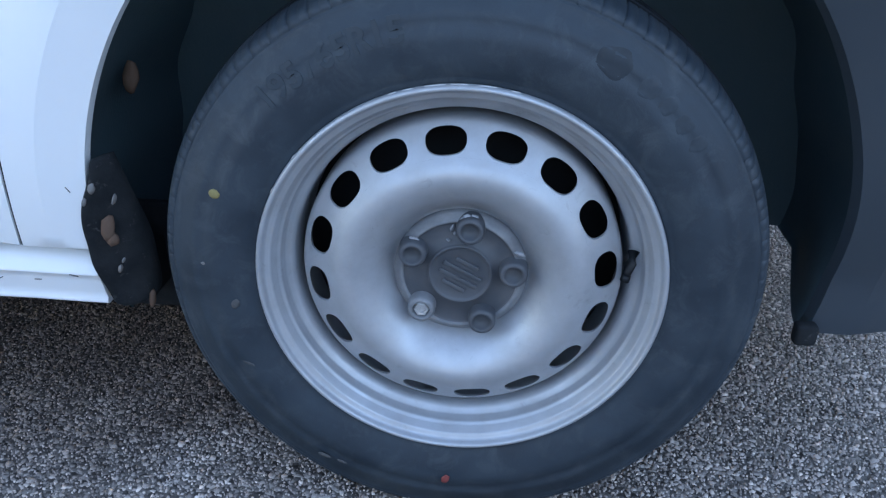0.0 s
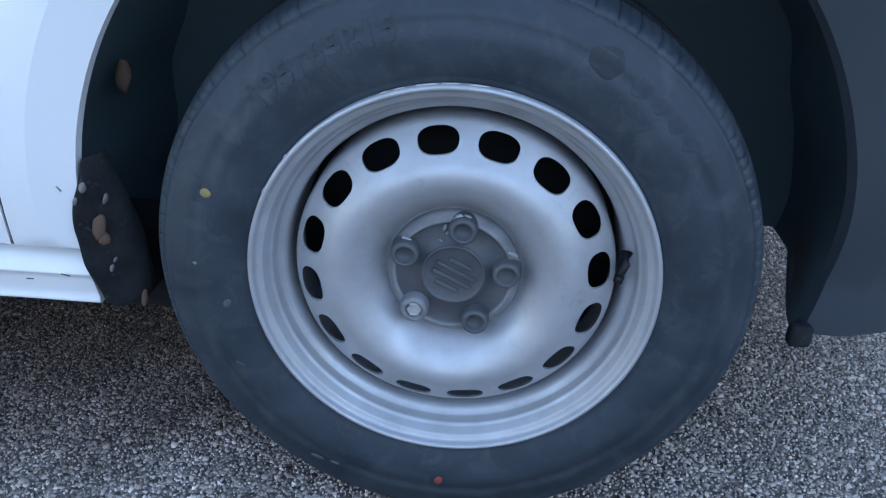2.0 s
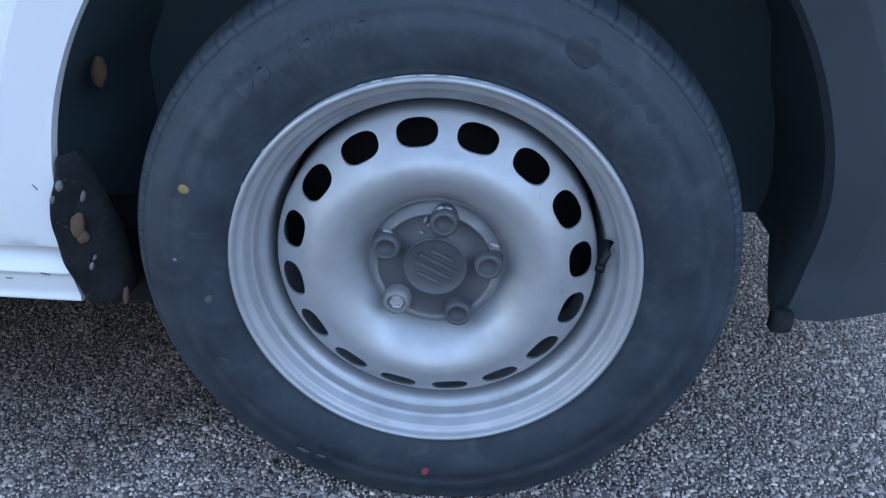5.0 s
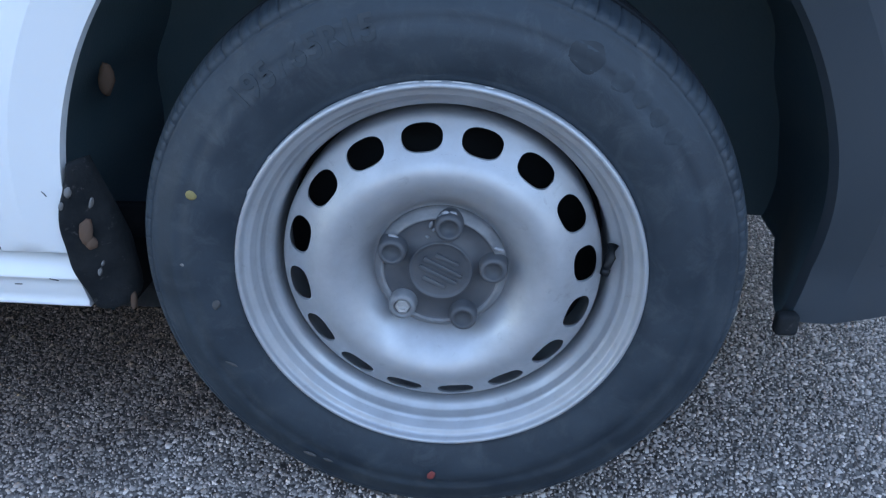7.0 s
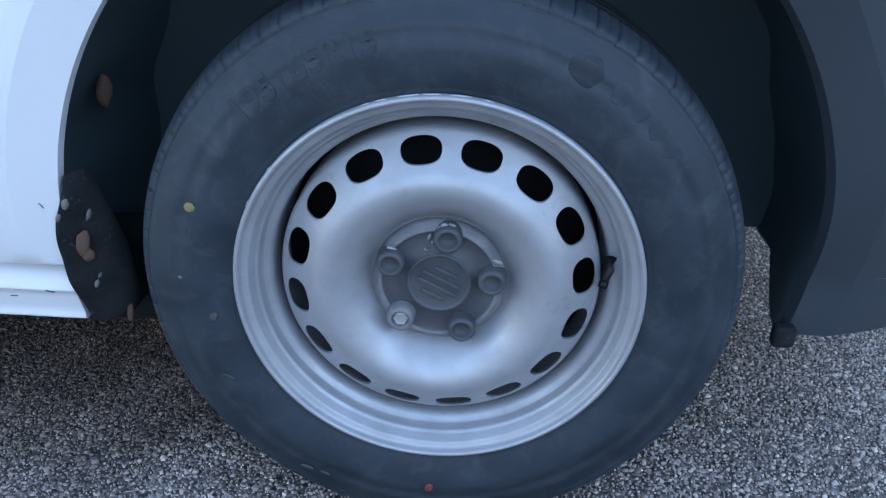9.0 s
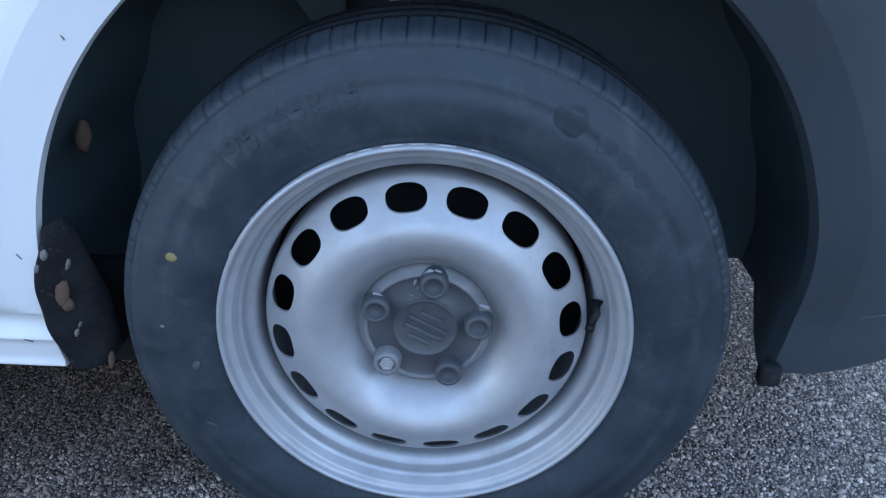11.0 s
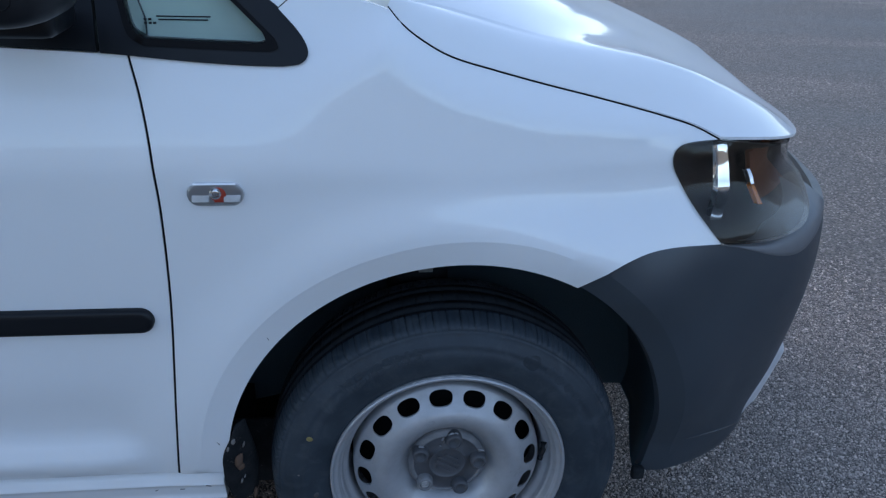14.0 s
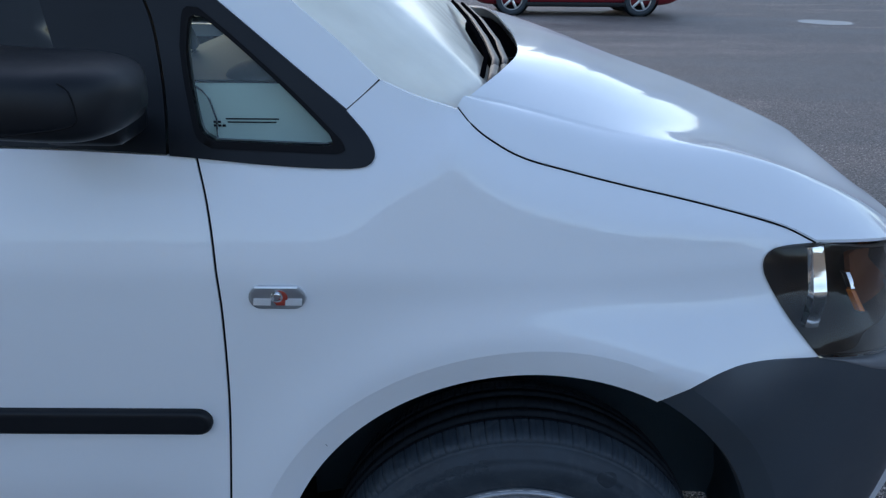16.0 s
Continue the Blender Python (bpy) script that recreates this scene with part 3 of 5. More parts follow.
# doors
door_outline = joined(line([(x - .004, z) for x, z in SEAM]), [(-.455 - .004, 1.026)], line([(-.62, 1.033), (-1.48, 1.05)], 0.03, False), line([(-1.48, 1.05), (-1.48, .322)], 0.03, False), line([(-1.48, .322), (-.466, .322)], 0.02, False))
door, far_door = both("front_door", sheet(door_outline, on_flank(), 0.018), PAINT, "white front door")
# a black tube sunk in the door gap, added for its shade
both("door_gap_line", tube([(x - .002, flank(x, z) + .0065, z) for x, z in line(SEAM)], .0036, 8), DULL_BLACK, "black strip sunk in the door gap to darken it")
strip_outline = joined([(-1.47, .658), (-.486, .658)], [(-.483 + .021 * math.sin(radians(a)), .637 + .021 * math.cos(radians(a))) for a in range(0, 181, 15)], [(-1.47, .616)])


def rounded_slab(outline, thick, place):
    """A solid moulding with softened edges: outline in the flat, standing proud of place."""
    O = np.array(outline)
    c = O.mean(0)
    rows = []
    size = np.abs(O - c).max(0)
    for inset, h in ((0, -0.02), (0, 0.55), (0.10, 0.85), (0.25, 1.0), (0.55, 1.0)):
        d = inset * thick * 1.6
        ring = []
        for k, p in enumerate(O):
            a, b = O[k - 1], O[(k + 1) % len(O)]
            t = b - a
            nrm = np.array((-t[1], t[0])) / max(1e-9, np.hypot(*t))
            if np.dot(nrm, c - p) < 0 and np.dot(nrm, c - p) < -1e-9:
                nrm = -nrm
            q = p + nrm * d
            x, y, z = place(q[0], q[1])
            ring.append((x, y - thick * h, z))
        rows.append(ring)
    bm = net(rows, closed_u=True)
    bm.verts.ensure_lookup_table()
    bm.faces.new(bm.verts[-len(O):])
    return bm


def dense(outline, step=0.02):
    return line(list(outline) + [outline[0]], step, False)[:-1]


both("rub_strip", rounded_slab(dense(strip_outline), 0.013, on_flank()), BLACK_TRIM, "black plastic rub strip", None)

# sill
SILL = [(.312, .028), (.308, .016), (.302, .009), (.294, .004), (.287, .0015), (.2842, -.0005), (.2822, -.0005), (.280, .0025), (.272, .0045), (.258, .008), (.249, .0105), (.2465, .009), (.2435, .0085), (.2415, .0105), (.241, .04), (.241, .10)]


def sill_y(x):
    return .004 - .003 * ease((x + .5) / .1)


sill_rows = [[(x, sill_y(x) + d, z) for x in np.linspace(-2.26, -.394, 60)] for z, d in SILL]
sill_bm = net(sill_rows)
fold(sill_bm, (0, 0.02, 0))
both("sill", sill_bm, PAINT, "white sill with dark scratches")

# rear flank, roof and tail, plain
rear_outline = joined(line([(-1.488, 1.05), (-1.488, .262), (-2.29, .262)], .04, False), arch(-10, 190, 0, -2.68, 40),
                      line([(-3.07, .262), (-3.40, .30)], .05, False), line([(-3.40, .30), (-3.47, .70), (-3.46, 1.2), (-3.38, 1.74)], .05),
                      line([(-3.38, 1.74), (-3.30, 1.78), (-1.2, 1.79), (-1.05, 1.76), (-1.12, 1.70), (-1.30, 1.45), (-1.46, 1.10), (-1.488, 1.05)], .06, False))
both("rear_flank", sheet(rear_outline, on_flank(), 0.05), PAINT, "white windowless van side")
roof = net([[(x, flank(x, 1.79) + (2 * (MID - flank(x, 1.79))) * v, z + 0.05 * (1 - (2 * v - 1) ** 2)) for v in np.linspace(0, 1, 12)] for x, z in ((-.93, 1.70), (-1.1, 1.775), (-1.6, 1.80), (-2.5, 1.80), (-3.3, 1.78), (-3.42, 1.70))])
part("roof", roof, PAINT, van)
tail = net([[(x, flank(x, z) + 2 * (MID - flank(x, z)) * v, z) for v in np.linspace(0, 1, 8)] for x, z in ((-3.38, 1.74), (-3.46, 1.2), (-3.47, .7), (-3.40, .3))])
part("rear_doors", tail, PAINT, van)
part("floor_pan", box((3.0, 1.56, 0.06), (-1.88, MID, .235)), SHELL, van)
# unseen boxes, added to keep skylight off the ground under the van
part("underbody_blocker", box((2.85, 1.06, 0.10), (-1.86, MID, .155), .02), SHELL, van)
part("front_blocker", box((.64, 1.14, 0.02), (-.11, MID, .18)), SHELL, van)
part("bulkhead", box((0.03, 1.40, 1.42), (-1.50, MID, 1.03)), DARKDASH, van)
part("firewall", box((0.03, 1.40, 0.78), (-.47, MID, .69)), SHELL, van)
both("inner_wing", sheet(joined(line([(-1.45, .33), (-.40, .33)], .05, False), arch(179, 65, 0.012), line([(.19, .70), (.40, .76), (.33, .87), (.0, .99), (-.12, 1.06), (-.24, 1.0), (-1.45, 1.0)], .05, False)), lambda x, z: (x, flank(x, z) + .03, z), 0.05, back=None), SHELL)

# the bonnet
near = curve([(x, flank(x, z) + .0005, z + .0013) for x, z in BONNET_LINE])
NEAR_N = len(BONNET_LINE) - 1
front = curve([(.433, .080, .892), (.519, .116, .880), (.594, .165, .866), (.656, .233, .852), (.701, .33, .842), (.731, .45, .837), (.756, .63, .833), (.766, .87, .831)])
middle = curve([(.02, .87, 1.128), (.15, .87, 1.101), (.30, .87, 1.051), (.45, .87, 1.000), (.58, .87, .949), (.685, .87, .903), (.744, .87, .87), (.766, .87, .831)])
rear = curve([(-.106, .0575, 1.0925), (-.070, .12, 1.108), (-.03, .22, 1.120), (.003, .36, 1.126), (.018, .60, 1.128), (.02, .87, 1.128)])


crease = curve([(-.090, .085, 1.0985), (-.035, .116, 1.083), (.055, .137, 1.057), (.127, .150, 1.037), (.19, .163, 1.023), (.26, .176, 1.009), (.33, .189, .995), (.41, .205, .973), (.50, .222, .938), (.583, .231, .899), (.656, .233, .852)])


def bonnet_strip(u, s):
    """The sloping shoulder from the gap up to the crease."""
    n, c = near(u * NEAR_N), crease(u * 10)
    p = n + (c - n) * s + np.array((0, -.35, .7)) * .010 * s * (1 - s) * 4 * (1 - u ** 3)
    return p + (front(3 * s) - near(NEAR_N) - (crease(10) - near(NEAR_N)) * s) * u ** 4


def bonnet_crown(u, t):
    """From the crease over the gently arched top to the middle line."""
    def own(u):
        c, m = crease(u * 10), middle(u * 7)
        return c + (m - c) * np.array((t, t, 1 - (1 - t) ** (CROWN + 1.9 * ease((u - .1) / .5)))) + np.array((0, 0, SHOULDER * math.exp(-((u - .60) / .16) ** 2) * t * math.exp(-t / .09)))
    return own(u) + (rear(.45 + 4.55 * t) - own(0)) * (1 - u) ** 2 + (front(3 + 4 * t) - own(1)) * u ** 3


CROWN, SHOULDER = 2.0, .20


def bonnet():
    U = np.linspace(0, 1, 64)
    half = [[bonnet_strip(u, s) for s in np.linspace(0, 1, 12)] + [bonnet_crown(u, t) for t in np.linspace(0, 1, 40)[1:] ** 1.2] for u in U]
    rows = [[tuple(p) for p in r] + [(p[0], 2 * MID - p[1], p[2]) for p in r[-2::-1]] for r in half]
    bm = net(rows)
    fold(bm, (0, 0, -0.005))
    return part("bonnet", bm, PAINT, van, "glossy white bonnet reflecting the sky")


bonnet()

# a black strip on the surface paints in the bonnet gap's shade
both("bonnet_gap_line", tube([(x, flank(x, z) - .0012, z - .0005) for x, z in line(BONNET_LINE[:-1] + [(.430, .8895)])], [.0009 if k < 3 else .0014 for k in range(len(line(BONNET_LINE)))], 8), DULL_BLACK, "dark strip between bonnet and wing, laid in for the gap's shade")

# the bumper
bump_s = [(s_at(x, z), z) for x, z in line(BUMPER_LINE)]
LEDGE = .042
LAMP_LOW = [(2.0, .731), (2.6, .724), (3.0, .723), (3.6, .729), (4.2, .742), (4.8, .758), (5.4, .772)]
arch_s = [(s_at(x, z), z) for x, z in arch(-13.5, a_end, 0, ARCH_X, 40)]
bumper_outline = joined(bump_s, line([(s, z - LEDGE * ease((s - 1.9) / 2.0)) for s, z in LAMP_LOW], 0.1), line([(5.4, .724), (9, .722)], .25, False), line([(9, .722), (9, .19)], .06, False), line([(9, .19), (5, .195), (4, .212), (3, .228), (2.2, .234), (arch_s[0][0] + .12, .234)], .12), arch_s)
ring_s = [(s_at(x, z), z) for x, z in arch(-8, 57, 0.043, ARCH_X, 40)]


def net_sz(outline, place, crease=()):
    """As sheet(), for outlines in s and z, which differ in scale."""
    k = 8.0
    O = [(p[0] / k, p[1]) for p in outline]
    return sheet(O, lambda u, v: place(u * k, v), 0.016, creases=[[(a / k, b) for a, b in crease]] if crease else (), back=None)


def bumper_point(s, z):
    """The bumper's skin, drawn in by a few millimetres along the lip of the arch."""
    x, y, z = nose(s, z)
    q = (math.hypot((x - ARCH_X) / ARCH_A, (z - ARCH_Z) / ARCH_B) - 1) * 0.388
    return (x, y + .010 * max(0.0, 1 - max(q, 0.0) / .043), z)


bb = net_sz(bumper_outline, bumper_point, ring_s)
rim = [e for e in bb.edges if len(e.link_faces) == 1]
for e in rim:
    e.smooth = False
got = bmesh.ops.extrude_edge_only(bb, edges=rim)
for g in got["geom"]:
    if isinstance(g, bmesh.types.BMVert):
        g.co += Vector((-0.004, 0.014, 0.0)) if g.co.x < .42 else Vector((-0.03, 0.02, 0.004))
both("bumper", bb, BUMPER, "scuffed dark grey grained plastic bumper")
low = curve(LAMP_LOW)
ledge = []
for k in range(41):
    s, z = low(6 * k / 40)
    w = ease((s - 1.9) / 2.0)
    ledge.append([nose(s, z - (LEDGE + .010) * w, -.0005), nose(s, z - (LEDGE + .007) * w, .0010), nose(s, z - LEDGE * w, .0012), nose(s, z - .028 * w, .0004), nose(s, z - .019 * w, -.004), nose(s, z - .011 * w, -.009), nose(s, z - .006 * w, -.015), nose(s, z - .002, -.022), nose(s, z, -.026)])
both("bumper_ledge", net(ledge), SKYLIT_GREY, "grey plastic ledge below the headlamp")
fog = []
for z in np.linspace(.30, .445, 16):
    s0, s1 = 4.45 - .60 * ease((.42 - z) / .11), 4.85
    lift = min(1.0, (z - .30) / .02, (.445 - z) / .015)
    fog.append([nose(s0 + (s1 - s0) * t, z, .0005 + .010 * max(lift, 0.0) * ease(t / .6) * (1 - ease((t - .75) / .25))) for t in np.linspace(0, 1, 13)])
fog_bm = net(fog)
fold(fog_bm, (-.012, .006, 0))
both("fog_lamp_surround", fog_bm, BRIGHT_TRIM, "scuffed silver surround low on the bumper corner")

both("bumper_crease", tube([nose(t, .309 - .006 * (t - 2) - .006 * (t - 2) ** 2, .0003) for t in np.linspace(2.2, 3.9, 24)], [.0028 * math.sin(math.pi * min(1, max(.05, k / 23))) for k in range(24)], 8), RIDGE_GLINT, "raised ridge low on the bumper")

# headlamps
lamp_top = [(s_at(.431, .889), .889), (2.6, .8785), (3.2, .868), (3.9, .856), (4.6, .845), (5.4, .838)]
lamp_outline = joined([(s_at(x, z), z) for x, z in line(LAMP_EDGE, .005)], line(lamp_top, 0.1), line([(5.4, .838), (5.55, .81), (5.4, .774)], 0.1), line([(s, z + .002) for s, z in LAMP_LOW], 0.1)[::-1])
lens_bm = net_sz(lamp_outline, lambda s, z: nose(s, z, 0.004))
fold(lens_bm, (-0.008, 0.012, 0))
def bowl_point(s, z):
    """The back of the lamp: the lens's own outline, sunk in towards the van."""
    low = through_points(LAMP_LOW, s) if s > 2 else .715
    high = through_points(lamp_top, s) if s > 2 else .905
    sunk = ease((z - low) / .018) * ease((high - z) / .03) * ease((s - 1.15) / .5) * ease((5.6 - s) / .5)
    x, y, z = nose(s, z, -.003)
    return (x - .036 * sunk, y + .046 * sunk, z)


bowl_bm = net_sz(lamp_outline, bowl_point)
lamp, far_lamp = both("headlamp", lens_bm, LENS, "clear headlamp lens over a dark housing")
lamp.visible_shadow = far_lamp.visible_shadow = False


def mirrored(bm):
    twin = bm.copy()
    for v in twin.verts:
        v.co.y = 2 * MID - v.co.y
    bmesh.ops.reverse_faces(twin, faces=twin.faces[:])
    return twin


def lamp_part(name, bm, mat, label=""):
    twin = mirrored(bm)
    part(name, bm, mat, lamp, label)
    part(name, twin, mat, far_lamp, label)


lamp_part("lamp_housing", bowl_bm, BOWL)


def band(s0, s1, z0, z1, depth, n=10, bow=0.0, lean=0.0, dish=0.0, tip=0.0, upright=0.0):
    """An upright strip behind the lens; dish: how much its upper end leans back, upright: the height below which it stands plumb."""
    rows = []
    for k in range(n + 1):
        z = z0 + (z1 - z0) * k / n
        sh = bow * math.sin(math.pi * k / n) - lean * (1 - k / n)
        row = [nose(s0 + sh + (s1 - s0) * j / 4, max(z, upright), -depth - dish * (k / n) ** 2 - tip * k / n - 0.0015 * math.cos(math.pi * j / 4)) for j in range(5)]
        rows.append([(x, y, z) for x, y, _ in row])
    bm = net(rows)
    fold(bm, (-0.006, 0.006, 0))
    return bm


lamp_part("chrome_strip", band(2.10, 2.31, .748, .884, .016, 20, bow=.03, lean=.02, dish=.012, tip=-.006, upright=.806), CHROME, "bright chrome strip")
lamp_part("chrome_blade", band(3.13, 3.22, .797, .820, .026, dish=.006), CHROME, "small chrome blade")
lamp_part("indicator_bulb", band(3.11, 3.19, .766, .795, .026), AMBER_BULB, "amber indicator bulb")
lamp_part("amber_reflector", band(3.28, 5.0, .770, .846, .030), AMBER, "dark amber reflector")
low_ring = curve(LAMP_LOW)
ring_rows = []
for k in range(31):
    s, z = low_ring(.5 + 4.5 * k / 30)
    wide = ease(k / 12)
    ring_rows.append([nose(s, z + .004, -.004), nose(s, z + .004 + .005 * wide, -.005 - .007 * wide), nose(s, z + .004 + .010 * wide, -.006 - .016 * wide), nose(s, z + .004 + .013 * wide, -.007 - .022 * wide)])
lamp_part("lower_reflector", net(ring_rows), DARK_SATIN, "curved silver lower reflector")
# grille between the lamps
part("grille", net([[nose(s, z, -0.01) for s in np.linspace(5.5, 9, 12)] + [(p[0], 2 * MID - p[1], p[2]) for p in [nose(s, z, -0.01) for s in np.linspace(9, 5.5, 12)][1:]] for z in (.715, .75, .785, .815, .83)]), BLACK_TRIM, van)

# pillars and side glass
PILLAR_LOW = [(-.257, 1.087), (-.298, 1.118), (-.381, 1.182), (-.50, 1.274), (-.66, 1.395), (-.80, 1.49), (-.96, 1.575), (-1.10, 1.62)]
PILLAR_HIGH = [(-.2135, 1.1245), (-.268, 1.171), (-.338, 1.226), (-.50, 1.352), (-.66, 1.476), (-.80, 1.58), (-.93, 1.68), (-1.06, 1.755)]
pillar_outline = joined(line(PILLAR_LOW), line([(-1.10, 1.62), (-1.13, 1.69), (-1.06, 1.755)], .05, False), line(PILLAR_HIGH)[::-1], [(-.235, 1.105)])
both("front_pillar", sheet(pillar_outline, on_flank(), 0.016), PAINT, "white windscreen pillar")
DOOR_EDGE = [(-.492, 1.029), (-.498, 1.085), (-.508, 1.15), (-.526, 1.215), (-.575, 1.305), (-.63, 1.37)]
QUARTER = joined(line([(-.474, 1.160), (-.469, 1.125), (-.460, 1.085), (-.450, 1.058), (-.432, 1.047)], .008), line([(-.432, 1.047), (-.35, 1.044), (-.285, 1.042)], .02), line([(-.285, 1.042), (-.274, 1.046), (-.279, 1.057)], .005),
                 line([(-.279, 1.057), (-.345, 1.116), (-.41, 1.170), (-.452, 1.202)], .015), line([(-.452, 1.202), (-.470, 1.200), (-.474, 1.160)], .006))
quarter_trim_outline = joined(line(TRIM_LOW), line(TRIM_TIP, .004), line(PILLAR_LOW[:5]), line([(-.66, 1.395), (-.63, 1.37)], .02, False), line(DOOR_EDGE)[::-1])
quarter, far_quarter = both("quarter_window", sheet(quarter_trim_outline, on_flank(0.004), 0.012, holes=[QUARTER], back=(0, 0.02, 0)), BLACK_TRIM, "fixed triangular side window in black trim")
frit_outer = [np.array(p) + (np.array(p) - np.mean(QUARTER, 0)) * .13 for p in QUARTER]
both("glass_border", sheet(frit_outer, on_flank(.0055), .012, holes=[[np.array(p) for p in QUARTER]], back=(0, .012, 0)), DULL_BLACK, "black printed border of the side glass")
pane = sheet(QUARTER, on_flank(-0.008), 0.02, back=None)
pane_twin = mirrored(pane)
for bm, mum in ((pane, quarter), (pane_twin, far_quarter)):
    g = part("pane", bm, QUARTER_GLASS, mum, "green tinted glass, milky with mist and painted sky reflection")
    g.visible_shadow = False
# door window: black frame, corner panel at the mirror, dark glass
def shifted(pts, dx):
    return [(x + dx, z) for x, z in pts]


DOOR_GLASS = joined(line([(-.62, 1.06), (-.70, 1.30), (-.78, 1.40)], .03, False), line([(-.78, 1.40), (-.95, 1.52), (-1.15, 1.60), (-1.28, 1.40), (-1.42, 1.075)], .04, False), line([(-1.42, 1.075), (-.62, 1.06)], .05, False))
frame_outline = joined(line(shifted(DOOR_EDGE, -.005)), line([(-.665, 1.402), (-.80, 1.496), (-.96, 1.58), (-1.10, 1.63), (-1.16, 1.65), (-1.30, 1.42), (-1.465, 1.06)], .03, False), line([(-1.465, 1.06), (-.62, 1.036), (-.498, 1.030)], .03, False))
dw, far_dw = both("window_frame", sheet(frame_outline, on_flank(0.002), 0.02, holes=[DOOR_GLASS], back=(0, 0.02, 0)), BLACK_TRIM, "black door window frame")
for o, d in ((dw, door), (far_dw, far_door)):
    o.parent = d
dg = sheet(DOOR_GLASS, on_flank(-0.01), 0.05, back=None)
dg_twin = mirrored(dg)
for bm, mum in ((dg, door), (dg_twin, far_door)):
    g = part("window_pane", bm, WINDOW, mum, "tinted door glass")
    g.visible_shadow = False

# windscreen with its dark border, cowl, wipers
screen_base = curve([(-.2135, .074, 1.1245), (-.165, .086, 1.1055), (-.110, .115, 1.0975), (-.074, .165, 1.0985), (-.066, .24, 1.106), (-.072, .45, 1.119), (-.086, .66, 1.127), (-.094, .87, 1.131)])
screen_side = curve([(x, flank(x, z) + .004, z - .001) for x, z in PILLAR_HIGH])
y_top = flank(-1.06, 1.755) + .004
screen_top = curve([(-1.06, y_top, 1.754), (-1.02, y_top + .015, 1.762), (-.98, y_top + .045, 1.770), (-.955, y_top + .09, 1.776), (-.945, y_top + .15, 1.780), (-.935, .55, 1.79), (-.93, .70, 1.795), (-.93, .87, 1.797)])


def screen_point(u, v):
    low = np.array((-.9, .28, .65)) * min(v, 0.0)
    return low + screen_side(v * 7) + (screen_base(u * 7) - screen_base(0)) * (1 - v) + (screen_top(u * 7) - screen_top(0)) * v


def screen_net(u0, u1, v0, v1, nu, nv, lift=0.0):
    rows = []
    for v in np.linspace(v0, v1, nv):
        r = [screen_point(u, v) + np.array((lift * .5, 0, lift)) for u in np.linspace(u0, u1, nu)]
        rows.append([tuple(p) for p in r] + [(p[0], 2 * MID - p[1], p[2]) for p in r[-2::-1]])
    return net(rows)


ws = part("windscreen", screen_net(0, 1, -.10, 1, 60, 24), SCREEN, van, "sloping windscreen, reflected sky painted in as a pale film")
ws.visible_shadow = False
rows = []
for u in np.linspace(0.30, 1, 30):
    b, r = screen_base(u * 7), rear(min(5.0, max(0.0, (u - .2) / .8 * 5)))
    rows.append([b + np.array((-.03, 0, -.004)), b + np.array((.002, 0, -.012)), (b + r) / 2 + np.array((0, 0, -.030)), r + np.array((.012, 0, -.030))])
rows = [[tuple(p) for p in r] for r in rows] + [[(p[0], 2 * MID - p[1], p[2]) for p in r] for r in rows[-2::-1]]
part("cowl", net(rows), COWL, van, "black cowl panel below the windscreen")
for k in range(6):
    y = .20 + .05 * k
    part("cowl_rib", tube([(-.052 + .004 * k, y, 1.083 + .004 * k), (-.030 + .006 * k, y + .012, 1.080 + .004 * k), (-.012 + .006 * k, y + .02, 1.083 + .004 * k)], 0.0025, 6), WIPER, van)


def wiper(pts, shift):
    """A parked wiper: arm, spring cover and the blade beside it."""
    arm = part("wiper", tube(pts, [.0075, .0070, .0055, .0045, .004], 8), WIPER, van, "black wiper arm and blade")
    part("wiper_blade", tube([(x - shift, y + .03, z + .004) for x, y, z in pts], .0042, 6), COWL, arm)
    part("spring_cover", tube([Vector(pts[0]) + Vector((.003, -.02, -.006)), pts[0], Vector(pts[1]) * .6 + Vector(pts[0]) * .4], [.006, .009, .0085], 8), BLACK_TRIM, arm)


wiper([(-.050, .195, 1.101), (-.036, .33, 1.114), (-.042, .52, 1.128), (-.056, .80, 1.140), (-.080, 1.15, 1.150)], .014)
wiper([(-.030, .235, 1.098), (-.018, .36, 1.110), (-.020, .52, 1.123), (-.035, .78, 1.138), (-.060, 1.10, 1.148)], .010)

# cabin
part("dashboard", net([[(x, y, z) for y in np.linspace(.14, 1.60, 12)] for x, z in ((-.30, 1.055), (-.36, 1.092), (-.46, 1.103), (-.58, 1.100), (-.66, 1.085), (-.70, 1.03), (-.70, .75))]), DARKDASH, van, "dashboard")
part("door_card", box((.9, .03, .64), (-.95, .115, .73)), DARKDASH, van)
part("dash_end", net([[(x, .108 + .05 * (z - 1.0), z) for x in np.linspace(-.56, -.27, 10)] for z in (.98, 1.03, 1.07, 1.112)]), DASH, van, "pale end of the dashboard behind the side glass")
part("dash_top_seam", tube([(-.56, .1125, 1.1125), (-.42, .1125, 1.1128), (-.27, .1125, 1.1115)], .0022, 6), DULL_BLACK, van)
part("dash_joint", tube([(-.478, .107, 1.109), (-.466, .1065, 1.100), (-.457, .106, 1.088), (-.449, .105, 1.06), (-.450, .104, 1.031)], .0014, 6), DULL_BLACK, van)
dome = lathe([(.056 * math.cos(a), -.030 * math.sin(a)) for a in np.linspace(0, 1.5, 10)], 32)
bmesh.ops.transform(dome, matrix=pose(-.41, .24, 1.098, -90, 0, 0), verts=dome.verts)
part("instrument_hood", dome, DARKDASH, van, "dark rounded instrument hood")
